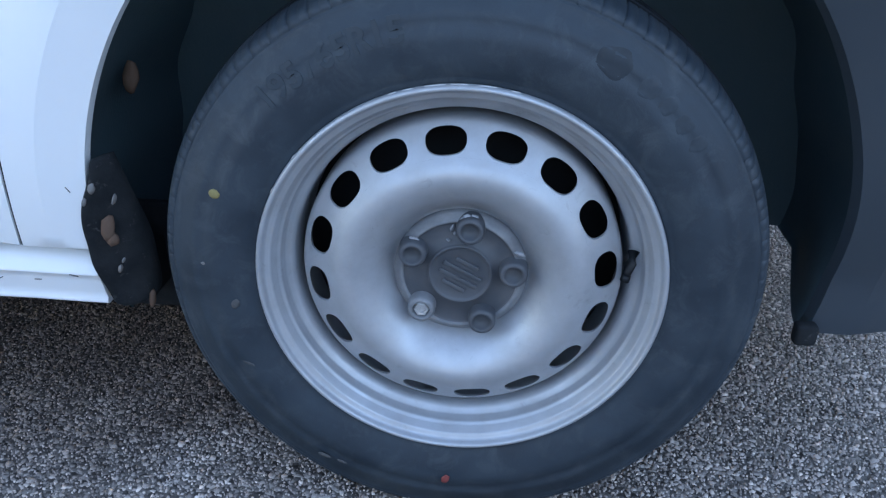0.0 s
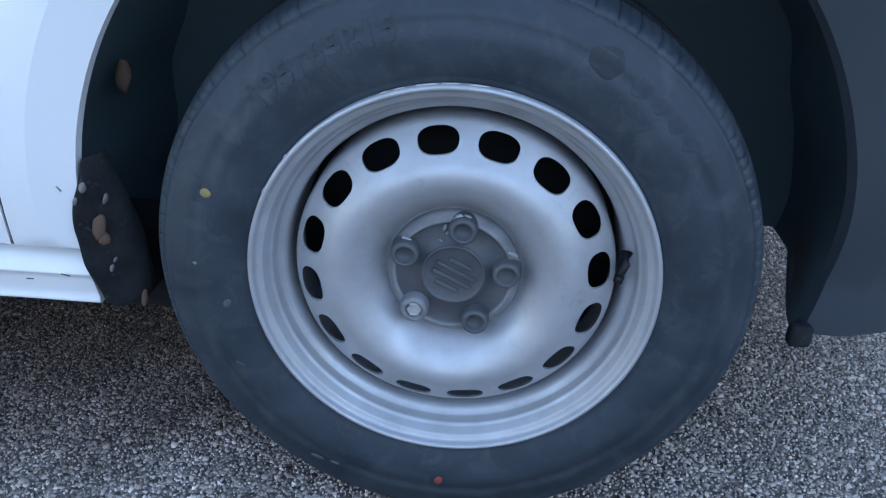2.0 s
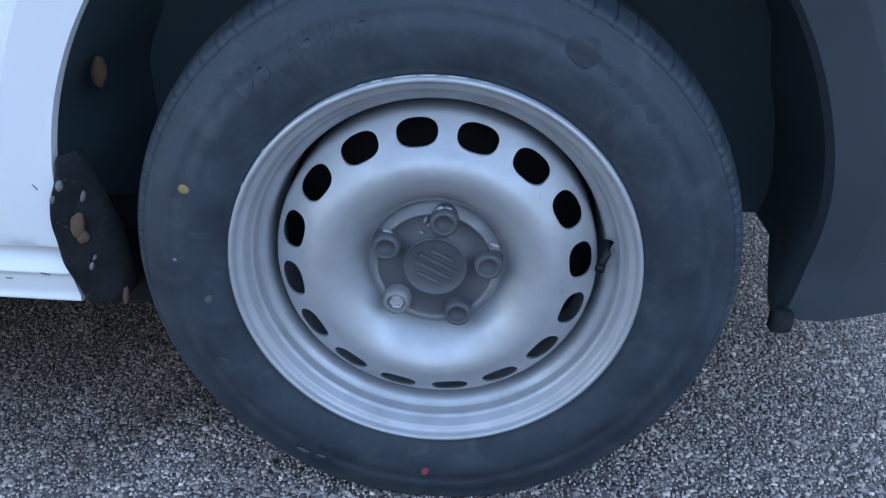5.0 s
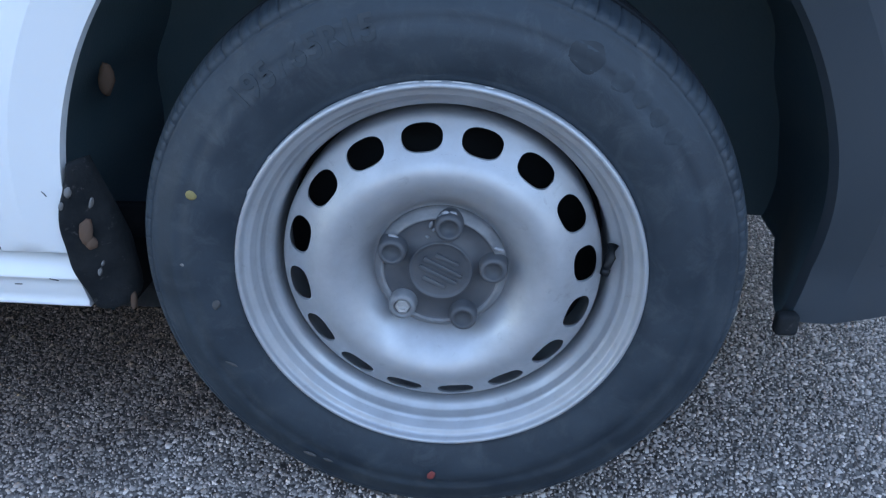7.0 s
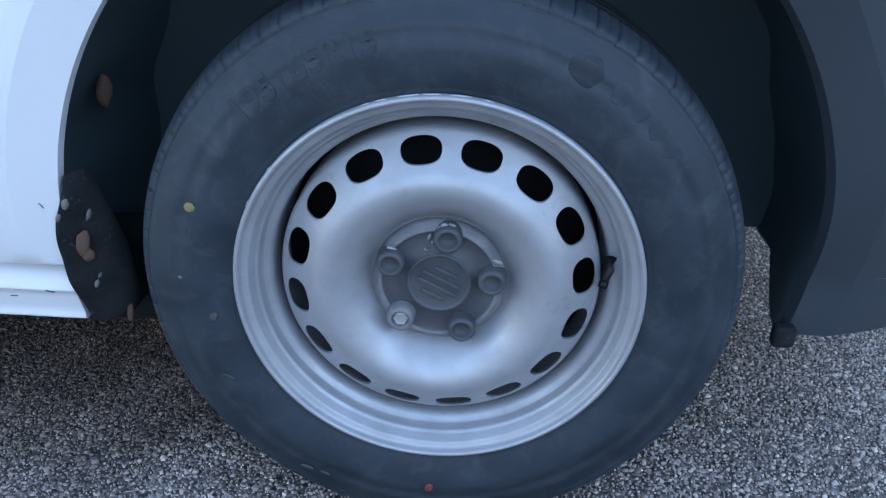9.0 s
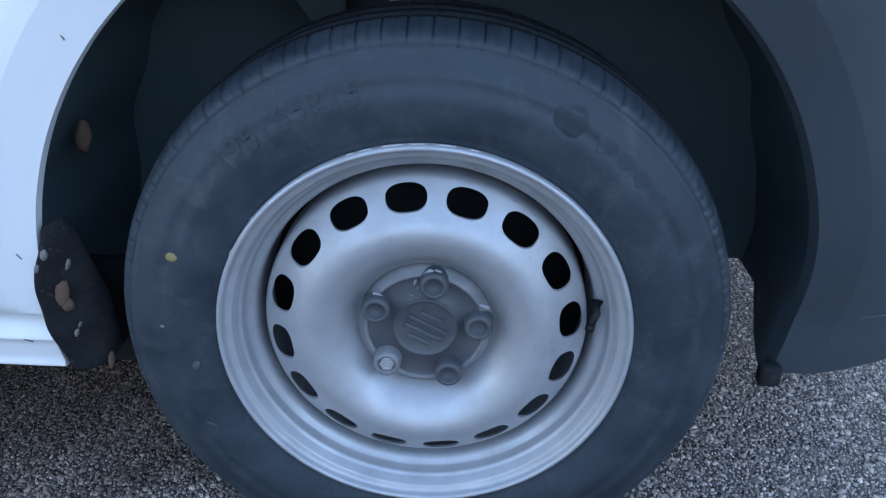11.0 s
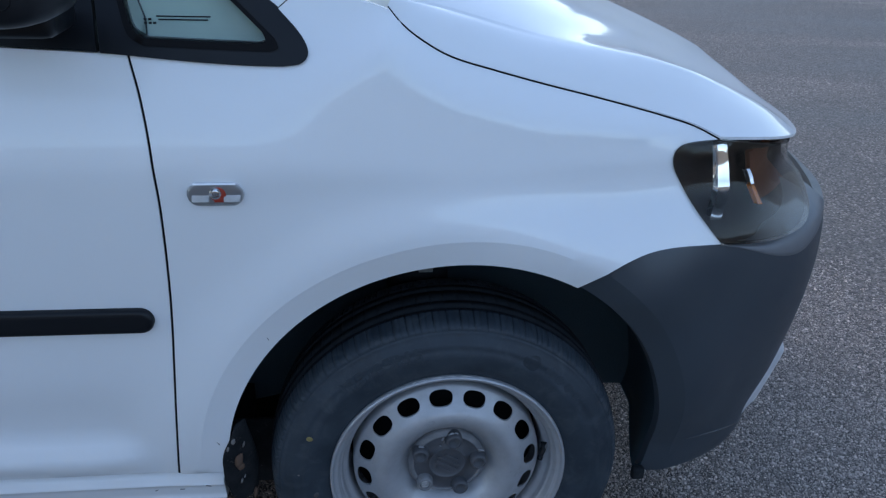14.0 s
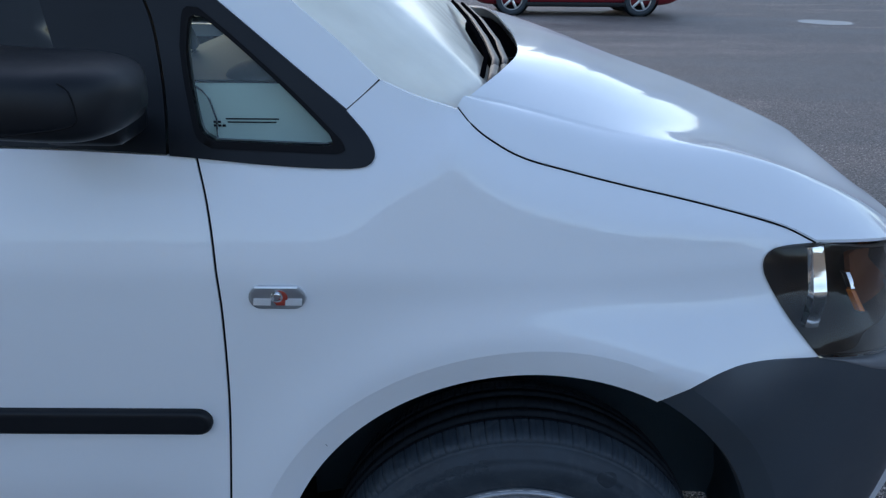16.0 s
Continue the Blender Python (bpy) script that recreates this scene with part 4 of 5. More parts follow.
for z, w in ((1.0725, .072), (1.0685, .066)):
    part("window_mark", box((w, .0012, .0018), (-.385, flank(-.385, z) + .0055, z)), BLACK_TRIM, quarter)
for k in range(5):
    part("window_mark", box((.004, .0012, .003), (-.435 + .006 * (k % 3), flank(-.43, 1.066) + .0055, 1.064 + .005 * (k % 2))), BLACK_TRIM, quarter)
wheel_rim = tube([(-.62 + .03 * math.cos(a) * 0.6, .42 + .17 * math.sin(a), 1.0 + .16 * math.cos(a)) for a in np.linspace(0, 2 * math.pi, 33)], .014, 8)
part("steering_wheel", wheel_rim, DARKDASH, van)
for y in (.45, 1.25):
    part("seat", box((.16, .46, .75), (-1.25, y, 1.0), 0.05, 3), DARKDASH, van)
    part("headrest", box((.10, .26, .18), (-1.30, y, 1.47), 0.04, 3), DARKDASH, van)


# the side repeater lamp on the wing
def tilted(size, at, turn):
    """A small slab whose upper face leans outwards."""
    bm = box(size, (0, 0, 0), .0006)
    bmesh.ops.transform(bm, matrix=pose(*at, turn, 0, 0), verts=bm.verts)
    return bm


def repeater():
    def pill(a, b, n=12):
        return [(-.350 + math.copysign(a - b, math.cos(t)) + b * math.cos(t), .8465 + b * math.sin(t)) for t in np.linspace(0, 2 * math.pi, 4 * n, endpoint=False) + .01]
    bezel = rounded_slab(pill(.0395, .0175), 0.0035, on_flank())
    twin = mirrored(bezel)
    for bm, k in ((bezel, 0), (twin, 1)):
        ob = part("side_repeater", bm, BRIGHT_TRIM, van, "small clear oval indicator with an orange insert")
        y0 = flank(-.35, .8465)
        inner = [("reflector", rounded_slab(pill(.036, .0145), 0.0008, on_flank(.0032)), SATIN), ("lens", rounded_slab(pill(.0385, .0168), 0.010, on_flank(.001)), CLEAR),
                 ("orange_insert", tube([(-.3468, y0 - .0036, .8462), (-.3468, y0 - .0050, .8462), (-.3468, y0 - .0054, .8462)], [.0112, .0110, .0090], 18), ORANGE),
                 ("bulb", tube([(-.350, y0 - .0050, .8485), (-.350, y0 - .0078, .8485), (-.350, y0 - .0090, .8485)], [.0084, .0082, .0036], 16), CHROME),
                 ("orange_insert", box((.014, .0018, .007), (-.3455, y0 - .0046, .8380), .001), ORANGE),
                 ("reflector_wing", tilted((.024, .0105, .0022), (-.3705, y0 - .0058, .8405), 55), GLINT_WHITE),
                 ("reflector_wing", tilted((.023, .0105, .0022), (-.3275, y0 - .0058, .8405), 55), GLINT_WHITE),
                 # a thin white slab painting the highlight on the upper edge
                 ("rim_highlight", tilted((.058, .0035, .0012), (-.350, y0 - .0080, .8630), 25), GLINT_WHITE)]
        for nm, b2, mt in inner:
            if k:
                b3 = mirrored(b2)
                b2.free()
                b2 = b3
            o = part(nm, b2, mt, ob)
            if nm == "lens":
                o.visible_shadow = False


repeater()


def wing_mirror():
    def section(x):
        t = (x + .70) / .2335
        r = math.sqrt(max(0.0, 1 - max(0, (t - .62) / .38) ** 3.0)) if t > .62 else 1.0
        return r
    rows = []
    for x in np.linspace(-.70, -.467, 22):
        r = section(x)
        c = np.array((x, -.125 + .02 * (1 - r), 1.133 - .010 * (x + .46) / .24))
        row = []
        for k in range(24):
            a = 2 * math.pi * k / 24
            ca, sa = math.cos(a), math.sin(a)
            e = 0.55
            dy, dz = math.copysign(abs(ca) ** e, ca) * .088 * max(.02, r), math.copysign(abs(sa) ** e, sa) * .042 * max(.02, r ** .7)
            row.append(tuple(c + np.array((0, dy, dz + .004 * ca))))
        rows.append(row)
    bm = net(rows, closed_u=True)
    bm.verts.ensure_lookup_table()
    bm.faces.new(bm.verts[:24][::-1])
    bm.faces.new(bm.verts[-24:])
    twin = mirrored(bm)
    for b, k in ((bm, 0), (twin, 1)):
        ob = part("wing_mirror", b, BLACK_TRIM, van, "black plastic wing mirror")
        foot = box((.10, .10, .046), (-.565, -.02, 1.084), .016, 3)
        gl = box((.004, .15, .070), (-.7022, -.125, 1.143), .001)
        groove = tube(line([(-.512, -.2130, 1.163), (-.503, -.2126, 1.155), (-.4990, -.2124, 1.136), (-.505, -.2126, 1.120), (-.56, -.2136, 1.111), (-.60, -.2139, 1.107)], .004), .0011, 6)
        for nm, b2, mt in (("mirror_foot", foot, BLACK_TRIM), ("mirror_glass", gl, CHROME), ("joint_line", groove, DULL_BLACK)):
            if k:
                b3 = mirrored(b2)
                b2.free()
                b2 = b3
            part(nm, b2, mt, ob)


wing_mirror()


# wheel arch liners
def liner():
    rows = []
    for k in range(97):
        a = 196 - (196 + 15.5) * k / 96
        ca, sa = math.cos(radians(a)), math.sin(radians(a))
        row = []
        for d, g, gr in ((0.004, .004, .0), (.02, .012, -.004), (.05, .022, .002), (.09, .030, .014), (.15, .036, .034), (.22, .040, .058), (.31, .040, .060)):
            t = ease((ca - .80) / .15) * ease((8 - a) / 16)
            g2 = g + (gr - g) * t + .004 * math.sin(a * .35) * (d > .03) * (1 - t)
            x, z = ARCH_X + (ARCH_A + g2) * ca, ARCH_Z + (ARCH_B + g2) * sa
            edge = flank(x, max(z, .27)) if ca < .6 else nose(max(0, s_at(ARCH_X + ARCH_A * ca, max(z, .25))), max(z, .25))[1]
            row.append((x, max(edge, -.03) + .006 + d if d < .3 else .33, max(z, .230 if ca > 0 else .238)))
        rows.append(row)
    bm = net(rows)
    both("wheel_arch_liner", bm, LINER, "black plastic wheel arch liner")
    inner = sheet(joined(arch(195, -12.5, .080), [(.30, .236), (-.30, .24)]), lambda x, z: (x, .325, z), .05, back=None)
    both("inner_arch", inner, LINER)
    # the lobe of the liner that laps over the rear edge of the arch
    lobe = [(-.348, .428), (-.362, .426), (-.367, .412), (-.374, .395), (-.382, .378), (-.388, .356), (-.3895, .335), (-.389, .305), (-.385, .275), (-.378, .250), (-.360, .246), (-.343, .250), (-.337, .275), (-.336, .33)]
    both("liner_flange", rounded_slab(line(lobe + [lobe[0]], .008)[:-1], 0.010, lambda x, z: (x, flank(x, max(z, .33)) + .006 + .010 * ease((.31 - z) / .05) + .9 * max(0, x + .362), z)), FLANGE, "black liner flange with pale dirt")
    # an added plate that stands in for the shade behind the wheel
    both("dark_plate", box((.17, .012, .15), (-.392, .145, .235), .004), FLANGE, "black plate added behind the wheel in place of shade")
    # the tab below the front end of the arch
    both("liner_tab", box((.024, .016, .026), (.372, .026, .240), .006, 3), FLANGE)


liner()


def blob(name, at, size, turn, mat, parent, seed):
    """A small uneven crust of dirt or paint lying on a surface."""
    bm = bmesh.new()
    bmesh.ops.create_icosphere(bm, subdivisions=2, radius=1)
    for v in bm.verts:
        v.co *= 1 + .25 * (noise.noise(v.co * 1.7 + Vector((seed, 0, 0))))
    m = Matrix.Translation(at) @ Euler([radians(a) for a in turn]).to_matrix().to_4x4() @ Matrix.Diagonal((*size, 1))
    bmesh.ops.transform(bm, matrix=m, verts=bm.verts)
    return part(name, bm, mat, parent)


for i, (at, size) in enumerate((((-.361, -.016, .350), (.0072, .005, .015)), ((-.3595, -.015, .337), (.0064, .005, .008)), ((-.364, .094, .478), (.0085, .007, .019)), ((-.344, .014, .250), (.004, .006, .011)))):
    blob("mud_patch", at, size, (0, 10, 20), MUD, van, i)
for i, (at, size) in enumerate((((-.366, -.023, .397), (.0036, .004, .0062)), ((-.376, -.024, .382), (.0021, .004, .0045)), ((-.361, -.009, .299), (.0021, .004, .0048)), ((-.352, -.010, .380), (.0018, .005, .006)), ((-.355, -.010, .31), (.0012, .004, .003)))):
    blob("dirt_spot", at, size, (0, 15, 0), PALE, van, 20 + i)
both("suspension_strut", tube([(-.045, .236, .33), (-.045, .236, .48), (-.042, .234, .49), (-.042, .234, .60), (-.040, .232, .61), (-.038, .231, .80)], [.030, .030, .058, .058, .054, .050], 24), FLANGE, "dark suspension strut behind the wheel")
bracket = sheet(joined(line([(-.150, .70), (-.150, .60), (-.135, .572), (-.052, .566), (-.046, .60), (-.046, .70)], .012, False)), lambda x, z: (x, .205 + .02 * math.sin((x + .15) * 30), z), .012,
                holes=[[(-.095 + .0085 * math.cos(a), .614 + .0085 * math.sin(a)) for a in np.linspace(0, 2 * math.pi, 16, endpoint=False)]], back=(0, .012, 0))
both("strut_bracket", bracket, INNER_METAL, "dusty dark metal bracket with a round hole")
part("arch_label", box((.026, .002, .028), (-.0315, .1755, .6185), .0005), TAG, van, "small grey paper label on the suspension strut")


# scratches on sill and wing edge
def scratch(x, z, length, turn, w=.0007):
    y = flank(x, z) if z > .33 else sill_y(x) + through_points(sorted(SILL[:-2]), z)
    bm = box((length, .0012, w), (0, 0, 0))
    bmesh.ops.transform(bm, matrix=pose(x, y - .0008, z, 0, turn, 0), verts=bm.verts)
    return part("scratch", bm, CAP, van)


for x, z, ln, a in ((-.390, .395, .007, 55), (-.294, .606, .005, 60), (-.421, .282, .010, 12), (-.468, .271, .008, 0), (-.512, .270, .006, -30)):
    scratch(x, z, ln, a, .0004 if z > .33 else .0007)


# ---- wheels ----
HUB_Z, PHASE = 0.303, 80.0
RIM = [(.199, .030), (.2045, .006), (.2084, -.012), (.2094, -.0190), (.2090, -.0228), (.2077, -.0249), (.2060, -.0256), (.2044, -.0249), (.2035, -.0232), (.2027, -.0203), (.2018, -.0181), (.2006, -.0170), (.1970, -.0158), (.1959, -.0151), (.1951, -.0138),
       (.1920, -.0062), (.1909, -.0045), (.1897, -.0036), (.1888, -.0025), (.1881, -.0002), (.1867, .0062), (.1853, .0086), (.1815, .0110), (.1785, .0138), (.1772, .0190), (.1765, .0300), (.1755, .060), (.1745, .11)]
DISC_OUT = [(.1695, .060), (.1692, .034), (.1688, .0205), (.1678, .0150), (.1658, .0124), (.1635, .0108)]
DISC_IN = [(.1360, -.0098), (.1310, -.0138), (.1260, -.0168), (.1200, -.0188), (.1140, -.0190), (.1080, -.0176), (.1015, -.0140), (.0950, -.0098), (.0880, -.0030), (.0815, .0060), (.0768, .0128), (.0742, .0172), (.0720, .0195), (.050, .0200), (.02, .0200)]


def disc_depth(r):
    return through_points([(a, b) for a, b in (DISC_IN[::-1] + DISC_OUT[::-1])], r)


def wheel_disc(bm):
    """The pressed disc with its sixteen openings."""
    n = 16
    half = math.pi / n
    rc, rm = 0.1497, 0.15
    zone = joined(line([(-half * rm, .1360), (half * rm, .1360)], .005, False), line([(half * rm, .1360), (half * rm, .1635)], .005, False), line([(half * rm, .1635), (-half * rm, .1635)], .005, False), line([(-half * rm, .1635), (-half * rm, .1360)], .005, False))
    hole = []
    for t in np.linspace(0, 2 * math.pi, 36, endpoint=False):
        c, s = math.cos(t), math.sin(t)
        hole.append((math.copysign(abs(c) ** .78, c) * .0203, rc + math.copysign(abs(s) ** .82, s) * .0122))
    sector = sheet(zone, lambda a, r: (r * math.sin(a / rm), disc_depth(r), r * math.cos(a / rm)), .0055, holes=[hole], back=None)
    rim = [e for e in sector.edges if len(e.link_faces) == 1 and all(.1368 < math.hypot(v.co.x, v.co.z) < .1628 and abs(math.atan2(v.co.x, v.co.z)) < half * .98 for v in e.verts)]
    for e in rim:
        e.smooth = False
    got = bmesh.ops.extrude_edge_only(sector, edges=rim)
    for g in got["geom"]:
        if isinstance(g, bmesh.types.BMVert):
            g.co += Vector((0, .0035, 0))
    me = bpy.data.meshes.new("sector")
    sector.to_mesh(me)
    sector.free()
    for k in range(n):
        t = bmesh.new()
        t.from_mesh(me)
        merge_in(bm, t, Matrix.Rotation(radians(-6.3 + 360 / n * k), 4, "Y") @ Matrix.Identity(4))
    bpy.data.meshes.remove(me)
    bmesh.ops.remove_doubles(bm, verts=bm.verts, dist=2e-4)


def wheel_rim_mesh():
    bm = lathe(RIM, 128)
    merge_in(bm, lathe(DISC_OUT, 16 * 8))
    merge_in(bm, lathe(DISC_IN, 16 * 8))
    wheel_disc(bm)
    return bm


SIDE = [(.190, .012), (.2000, -.002), (.2060, -.0125), (.2115, -.0182), (.2130, -.0176), (.2170, -.0202), (.2240, -.0230), (.2350, -.0256), (.2480, -.0268), (.2600, -.0268), (.2605, -.0262), (.2680, -.0262), (.2760, -.0254), (.2768, -.0240), (.2840, -.0236), (.2848, -.0222), (.2920, -.0212),
        (.2945, -.0204), (.2954, -.0176), (.2966, -.0184), (.3022, -.0148), (.3060, -.0080), (.3088, .0005), (.3108, .0100), (.3124, .0190)]
TREAD = [(.3132, .0250), (.3092, .0262), (.3092, .0310), (.3141, .0322), (.3150, .0470), (.3106, .0482), (.3106, .0530), (.3153, .0542), (.3155, .0675)]
HALF = 0.0675


def tyre_mesh():
    """The tyre: side walls with their rings, shoulder blocks cut by sipes, four round grooves; flattened where it stands."""
    prof = SIDE + TREAD + [(r, 2 * HALF - d) for r, d in (SIDE + TREAD)[::-1]]
    blocks = 86
    parts = (0.0, .045, .09, .16, .34, .50, .535, .57, .80)
    sub = len(parts)
    n = blocks * sub
    rows = []
    for i, (r, d) in enumerate(prof):
        near_d = d if d <= HALF else 2 * HALF - d
        row = []
        for k in range(n):
            cut = 0.0
            if .2962 < r and near_d < .0255 and k % sub == 1:
                cut = .0022 + .0034 * ease((near_d + .016) / .02)
            elif .3000 < r and near_d < .0255 and k % sub == 6:
                cut = .0010
            elif .0335 < near_d and k % sub == 1 and r > .309:
                cut = .0014
            a = 2 * math.pi * (k // sub + parts[k % sub]) / blocks
            rr = r - cut
            x, z, y = rr * math.cos(a), rr * math.sin(a), d
            low = -HUB_Z + .0012
            if z < low:
                squash = low - z
                z = low
                y += -squash * .5 if d < HALF else squash * .5
            elif z < -.2 and near_d < 0:
                y += (-.004 if d < HALF else .004) * ease((-z - .2) / .1) * ease((r - .22) / .03)
            row.append((x, y, z))
        rows.append(row)
    k = len(SIDE) - 1
    walls = net(rows[:k + 1], closed_u=True)
    merge_in(walls, net(rows[-k - 1:], closed_u=True))
    return walls, net(rows[k:len(rows) - k], closed_u=True)


def side_depth(r):
    return through_points([(a, b) for a, b in SIDE], r)


def tyre_letters(text, centre, radius, height):
    """Raised letters along the side wall: Blender's own font, bent along the ring."""
    bm = bmesh.new()
    step = height * .74
    for k, ch in enumerate(text):
        if ch == " ":
            continue
        cu = bpy.data.curves.new("letter", "FONT")
        cu.body, cu.size, cu.extrude, cu.align_x, cu.offset = ch, height * 1.38, 0.0003, "CENTER", height * .035
        tmp = bpy.data.objects.new("letter", cu)
        me = bpy.data.meshes.new_from_object(tmp)
        bpy.data.objects.remove(tmp)
        bpy.data.curves.remove(cu)
        b = bmesh.new()
        b.from_mesh(me)
        bpy.data.meshes.remove(me)
        off = (k - (len(text) - 1) / 2) * step
        for v in b.verts:
            ang = radians(centre) - (v.co.x + off) / radius
            r = radius + v.co.y - height / 2
            v.co = Vector((r * math.cos(ang), side_depth(r) - v.co.z * .8 - .0005, r * math.sin(ang)))
        merge_in(bm, b)
    return bm


def plate(centre, radius, w, h):
    """A low rounded plate of rubber lying along the side wall."""
    rows = []
    for q, lift in ((1.0, -.0001), (.9, .0002), (.7, .0003), (.35, .0003), (.02, .0003)):
        ring = []
        for k in range(28):
            a = 2 * math.pi * k / 28
            ca, sa = math.cos(a), math.sin(a)
            u, v = math.copysign(abs(ca) ** .9, ca) * w / 2 * q, math.copysign(abs(sa) ** .9, sa) * h / 2 * q * (1 + .12 * math.sin(3 * a + centre))
            ang, r = radians(centre) - u / radius, radius + v
            ring.append((r * math.cos(ang), side_depth(r) - lift, r * math.sin(ang)))
        rows.append(ring)
    return net(rows, closed_u=True)


def cap_mesh():
    """Hub cap: a five-lobed plate with a raised rim and a round centre."""
    n = 120
    def r_at(a, r):
        return r * (1 + .006 * math.cos(5 * (a - radians(PHASE))))
    prof = [(.0700, .0205), (.0700, .0142), (.0690, .0128), (.0630, .0072), (.0618, .0066), (.0606, .0074), (.0596, .0086), (.0580, .0090), (.0350, .0088), (.0343, .0066), (.0333, .0054), (.0319, .0054), (.0307, .0070), (.0294, .0080), (.0150, .0072), (.002, .0071)]
    rows = [[(r_at(a, r) * math.cos(a), d, r_at(a, r) * math.sin(a)) for a in np.linspace(0, 2 * math.pi, n, endpoint=False)] for r, d in prof]
    bm = net(rows, closed_u=True)
    bm.verts.ensure_lookup_table()
    bm.faces.new(bm.verts[-n:])
    return bm


def wheel(name, at, flip=False, full=True):
    hub = part(name, wheel_rim_mesh(), STEEL, van, "silver steel wheel with sixteen oval openings")
    walls, tread = tyre_mesh()
    tyre = part("tyre", walls, RUBBER, hub, "dusty black rubber tyre")
    part("tread", tread, TREAD_RUBBER, hub, "dark worn tyre tread with fine cuts")
    part("brake_drum", lathe([(.184, .135), (.178, .09), (.172, .075), (.10, .07), (.03, .07)], 48), SHELL, hub)
    part("hub_cap", cap_mesh(), CAP, hub, "weathered grey plastic hub cap")
    # scuffs and the light caught by the bevel, both in this paler colour
    part("cap_ring", lathe([(.0704, .0190), (.0706, .0128), (.0690, .0108), (.0672, .0090), (.0640, .0060), (.0622, .0050), (.0606, .0052), (.0598, .0090)], 96), CAP_WORN, hub, "scuffed edge of the cap, paled for the light it catches")
    emblem = bmesh.new()
    for z, ln in ((.0150, .026), (.0050, .044), (-.0050, .044), (-.0150, .026)):
        merge_in(emblem, box((ln, .0030, .0046), (0, .0060, z), .0009))
    bmesh.ops.rotate(emblem, matrix=Matrix.Rotation(radians(28), 3, "Y"), verts=emblem.verts)
    part("emblem", emblem, CAP, hub, "worn plain raised emblem")
    for k in range(5):
        a = radians(PHASE + 72 * k)
        cup = lathe([(.0155, .0140), (.0150, .0060), (.0146, -.0020), (.0138, -.0048), (.0122, -.0060), (.0102, -.0062), (.0092, -.0050), (.0086, .0020), (.0002, .0012)], 28)
        bmesh.ops.translate(cup, vec=(.056 * math.cos(a), -.0005, .056 * math.sin(a)), verts=cup.verts)
        bolt = part("bolt_cover", cup, CAP_WORN if k == 2 else CAP, hub)
        if k == 2:
            head = lathe([(.0086, .0010), (.0084, -.0030), (.0072, -.0040), (.0052, -.0036), (.0046, -.0006), (.0002, -.0004)], 6)
            bmesh.ops.translate(head, vec=(.056 * math.cos(a), -.0005, .056 * math.sin(a)), verts=head.verts)
            part("bolt_head", head, BARE, bolt, "bare steel bolt head", smooth=False)
    for k, (x, z, sx, sz) in enumerate(((.0075, .0680, .0062, .0036), (.0140, .0690, .0040, .0022), (-.0095, .0530, .0020, .0046), (.0010, .0650, .0026, .0034), (-.0068, .0470, .0016, .0022), (-.048, .0405, .006, .0026), (.061, .0285, .006, .0026), (-.0130, .0400, .0026, .0012))):
        blob("paint_wear", (x, (.0020, .0030, .0084, .0030, .0084, .0040, .0040, .0062)[k], z), (sx, .002, sz), (0, 20, 0), WORN, hub, 40 + k)
    v0 = Vector((.1765, .012, .0325))
    part("valve", tube([v0, v0 + Vector((-.003, -.009, -.008)), v0 + Vector((-.006, -.012, -.017)), v0 + Vector((-.007, -.013, -.021))], [.0065, .0058, .0045, .0040], 12), BLACK_TRIM, hub, "black rubber valve")
    part("valve_cap", tube([v0 + Vector((-.0068, -.0128, -.0200)), v0 + Vector((-.0085, -.0140, -.0265))], .0048, 12), BLACK_TRIM, hub)
    if full:
        part("size_lettering", tyre_letters("195/65R15", 118, .2650, .0235), LETTER, hub, "raised tyre size figures")
        for ang, wd, ht in ((61, .034, .027), (52.5, .020, .022), (47.5, .016, .020), (42.5, .018, .019), (37.5, .015, .018)):
            part("maker_lettering", plate(ang, .2680, wd, ht), GLYPH if ang > 60 else FAINT_GLYPH, hub, "dark clean patch of worn raised lettering")
        for i, (x, z, size, mat) in enumerate(((-.240, .0955, (.0058, .0008, .0050), YELLOW), (-.010, -.2515, (.0045, .0010, .0065), RED_SPOT), (-.2335, -.030, (.0045, .0012, .0060), DUST), (-.227, -.105, (.007, .0005, .0018), DUST), (-.150, -.228, (.008, .0008, .0025), DUST), (-.130, -.236, (.006, .0008, .0022), DUST), (-.262, .017, (.0022, .0008, .0018), PALE))):
            blob("paint_spot" if mat in (YELLOW, RED_SPOT) else "dirt_spot", (x, side_depth(math.hypot(x, z)) - .0003 + (-.003 if z < -.2 else 0), z), size, (0, 25, 0), mat, hub, 60 + i)
        for i, (ang, ln) in enumerate(((108, .004), (104, .006), (97, .012), (91, .008), (84, .010), (77, .005), (140, .003), (152, .004))):
            blob("paint_chip", (.2092 * math.cos(radians(ang)), -.0205, .2092 * math.sin(radians(ang))), (ln, .0012, .0009), (0, 90 - ang, 0), BARE, hub, 80 + i)
    hub.matrix_basis = Matrix.Translation(at) @ (Matrix.Rotation(math.pi if flip else 0.0, 4, "Z"))
    return hub


front_wheel = wheel("wheel", (0, 0, HUB_Z))
for at, flip in (((-2.68, 0, HUB_Z), False), ((0, 2 * MID, HUB_Z), True), ((-2.68, 2 * MID, HUB_Z), True)):
    twin = copy_thing(front_wheel, Matrix.Translation(at) @ (Matrix.Rotation(math.pi, 4, "Z") if flip else Matrix.Identity(4)))
    twin.parent = van


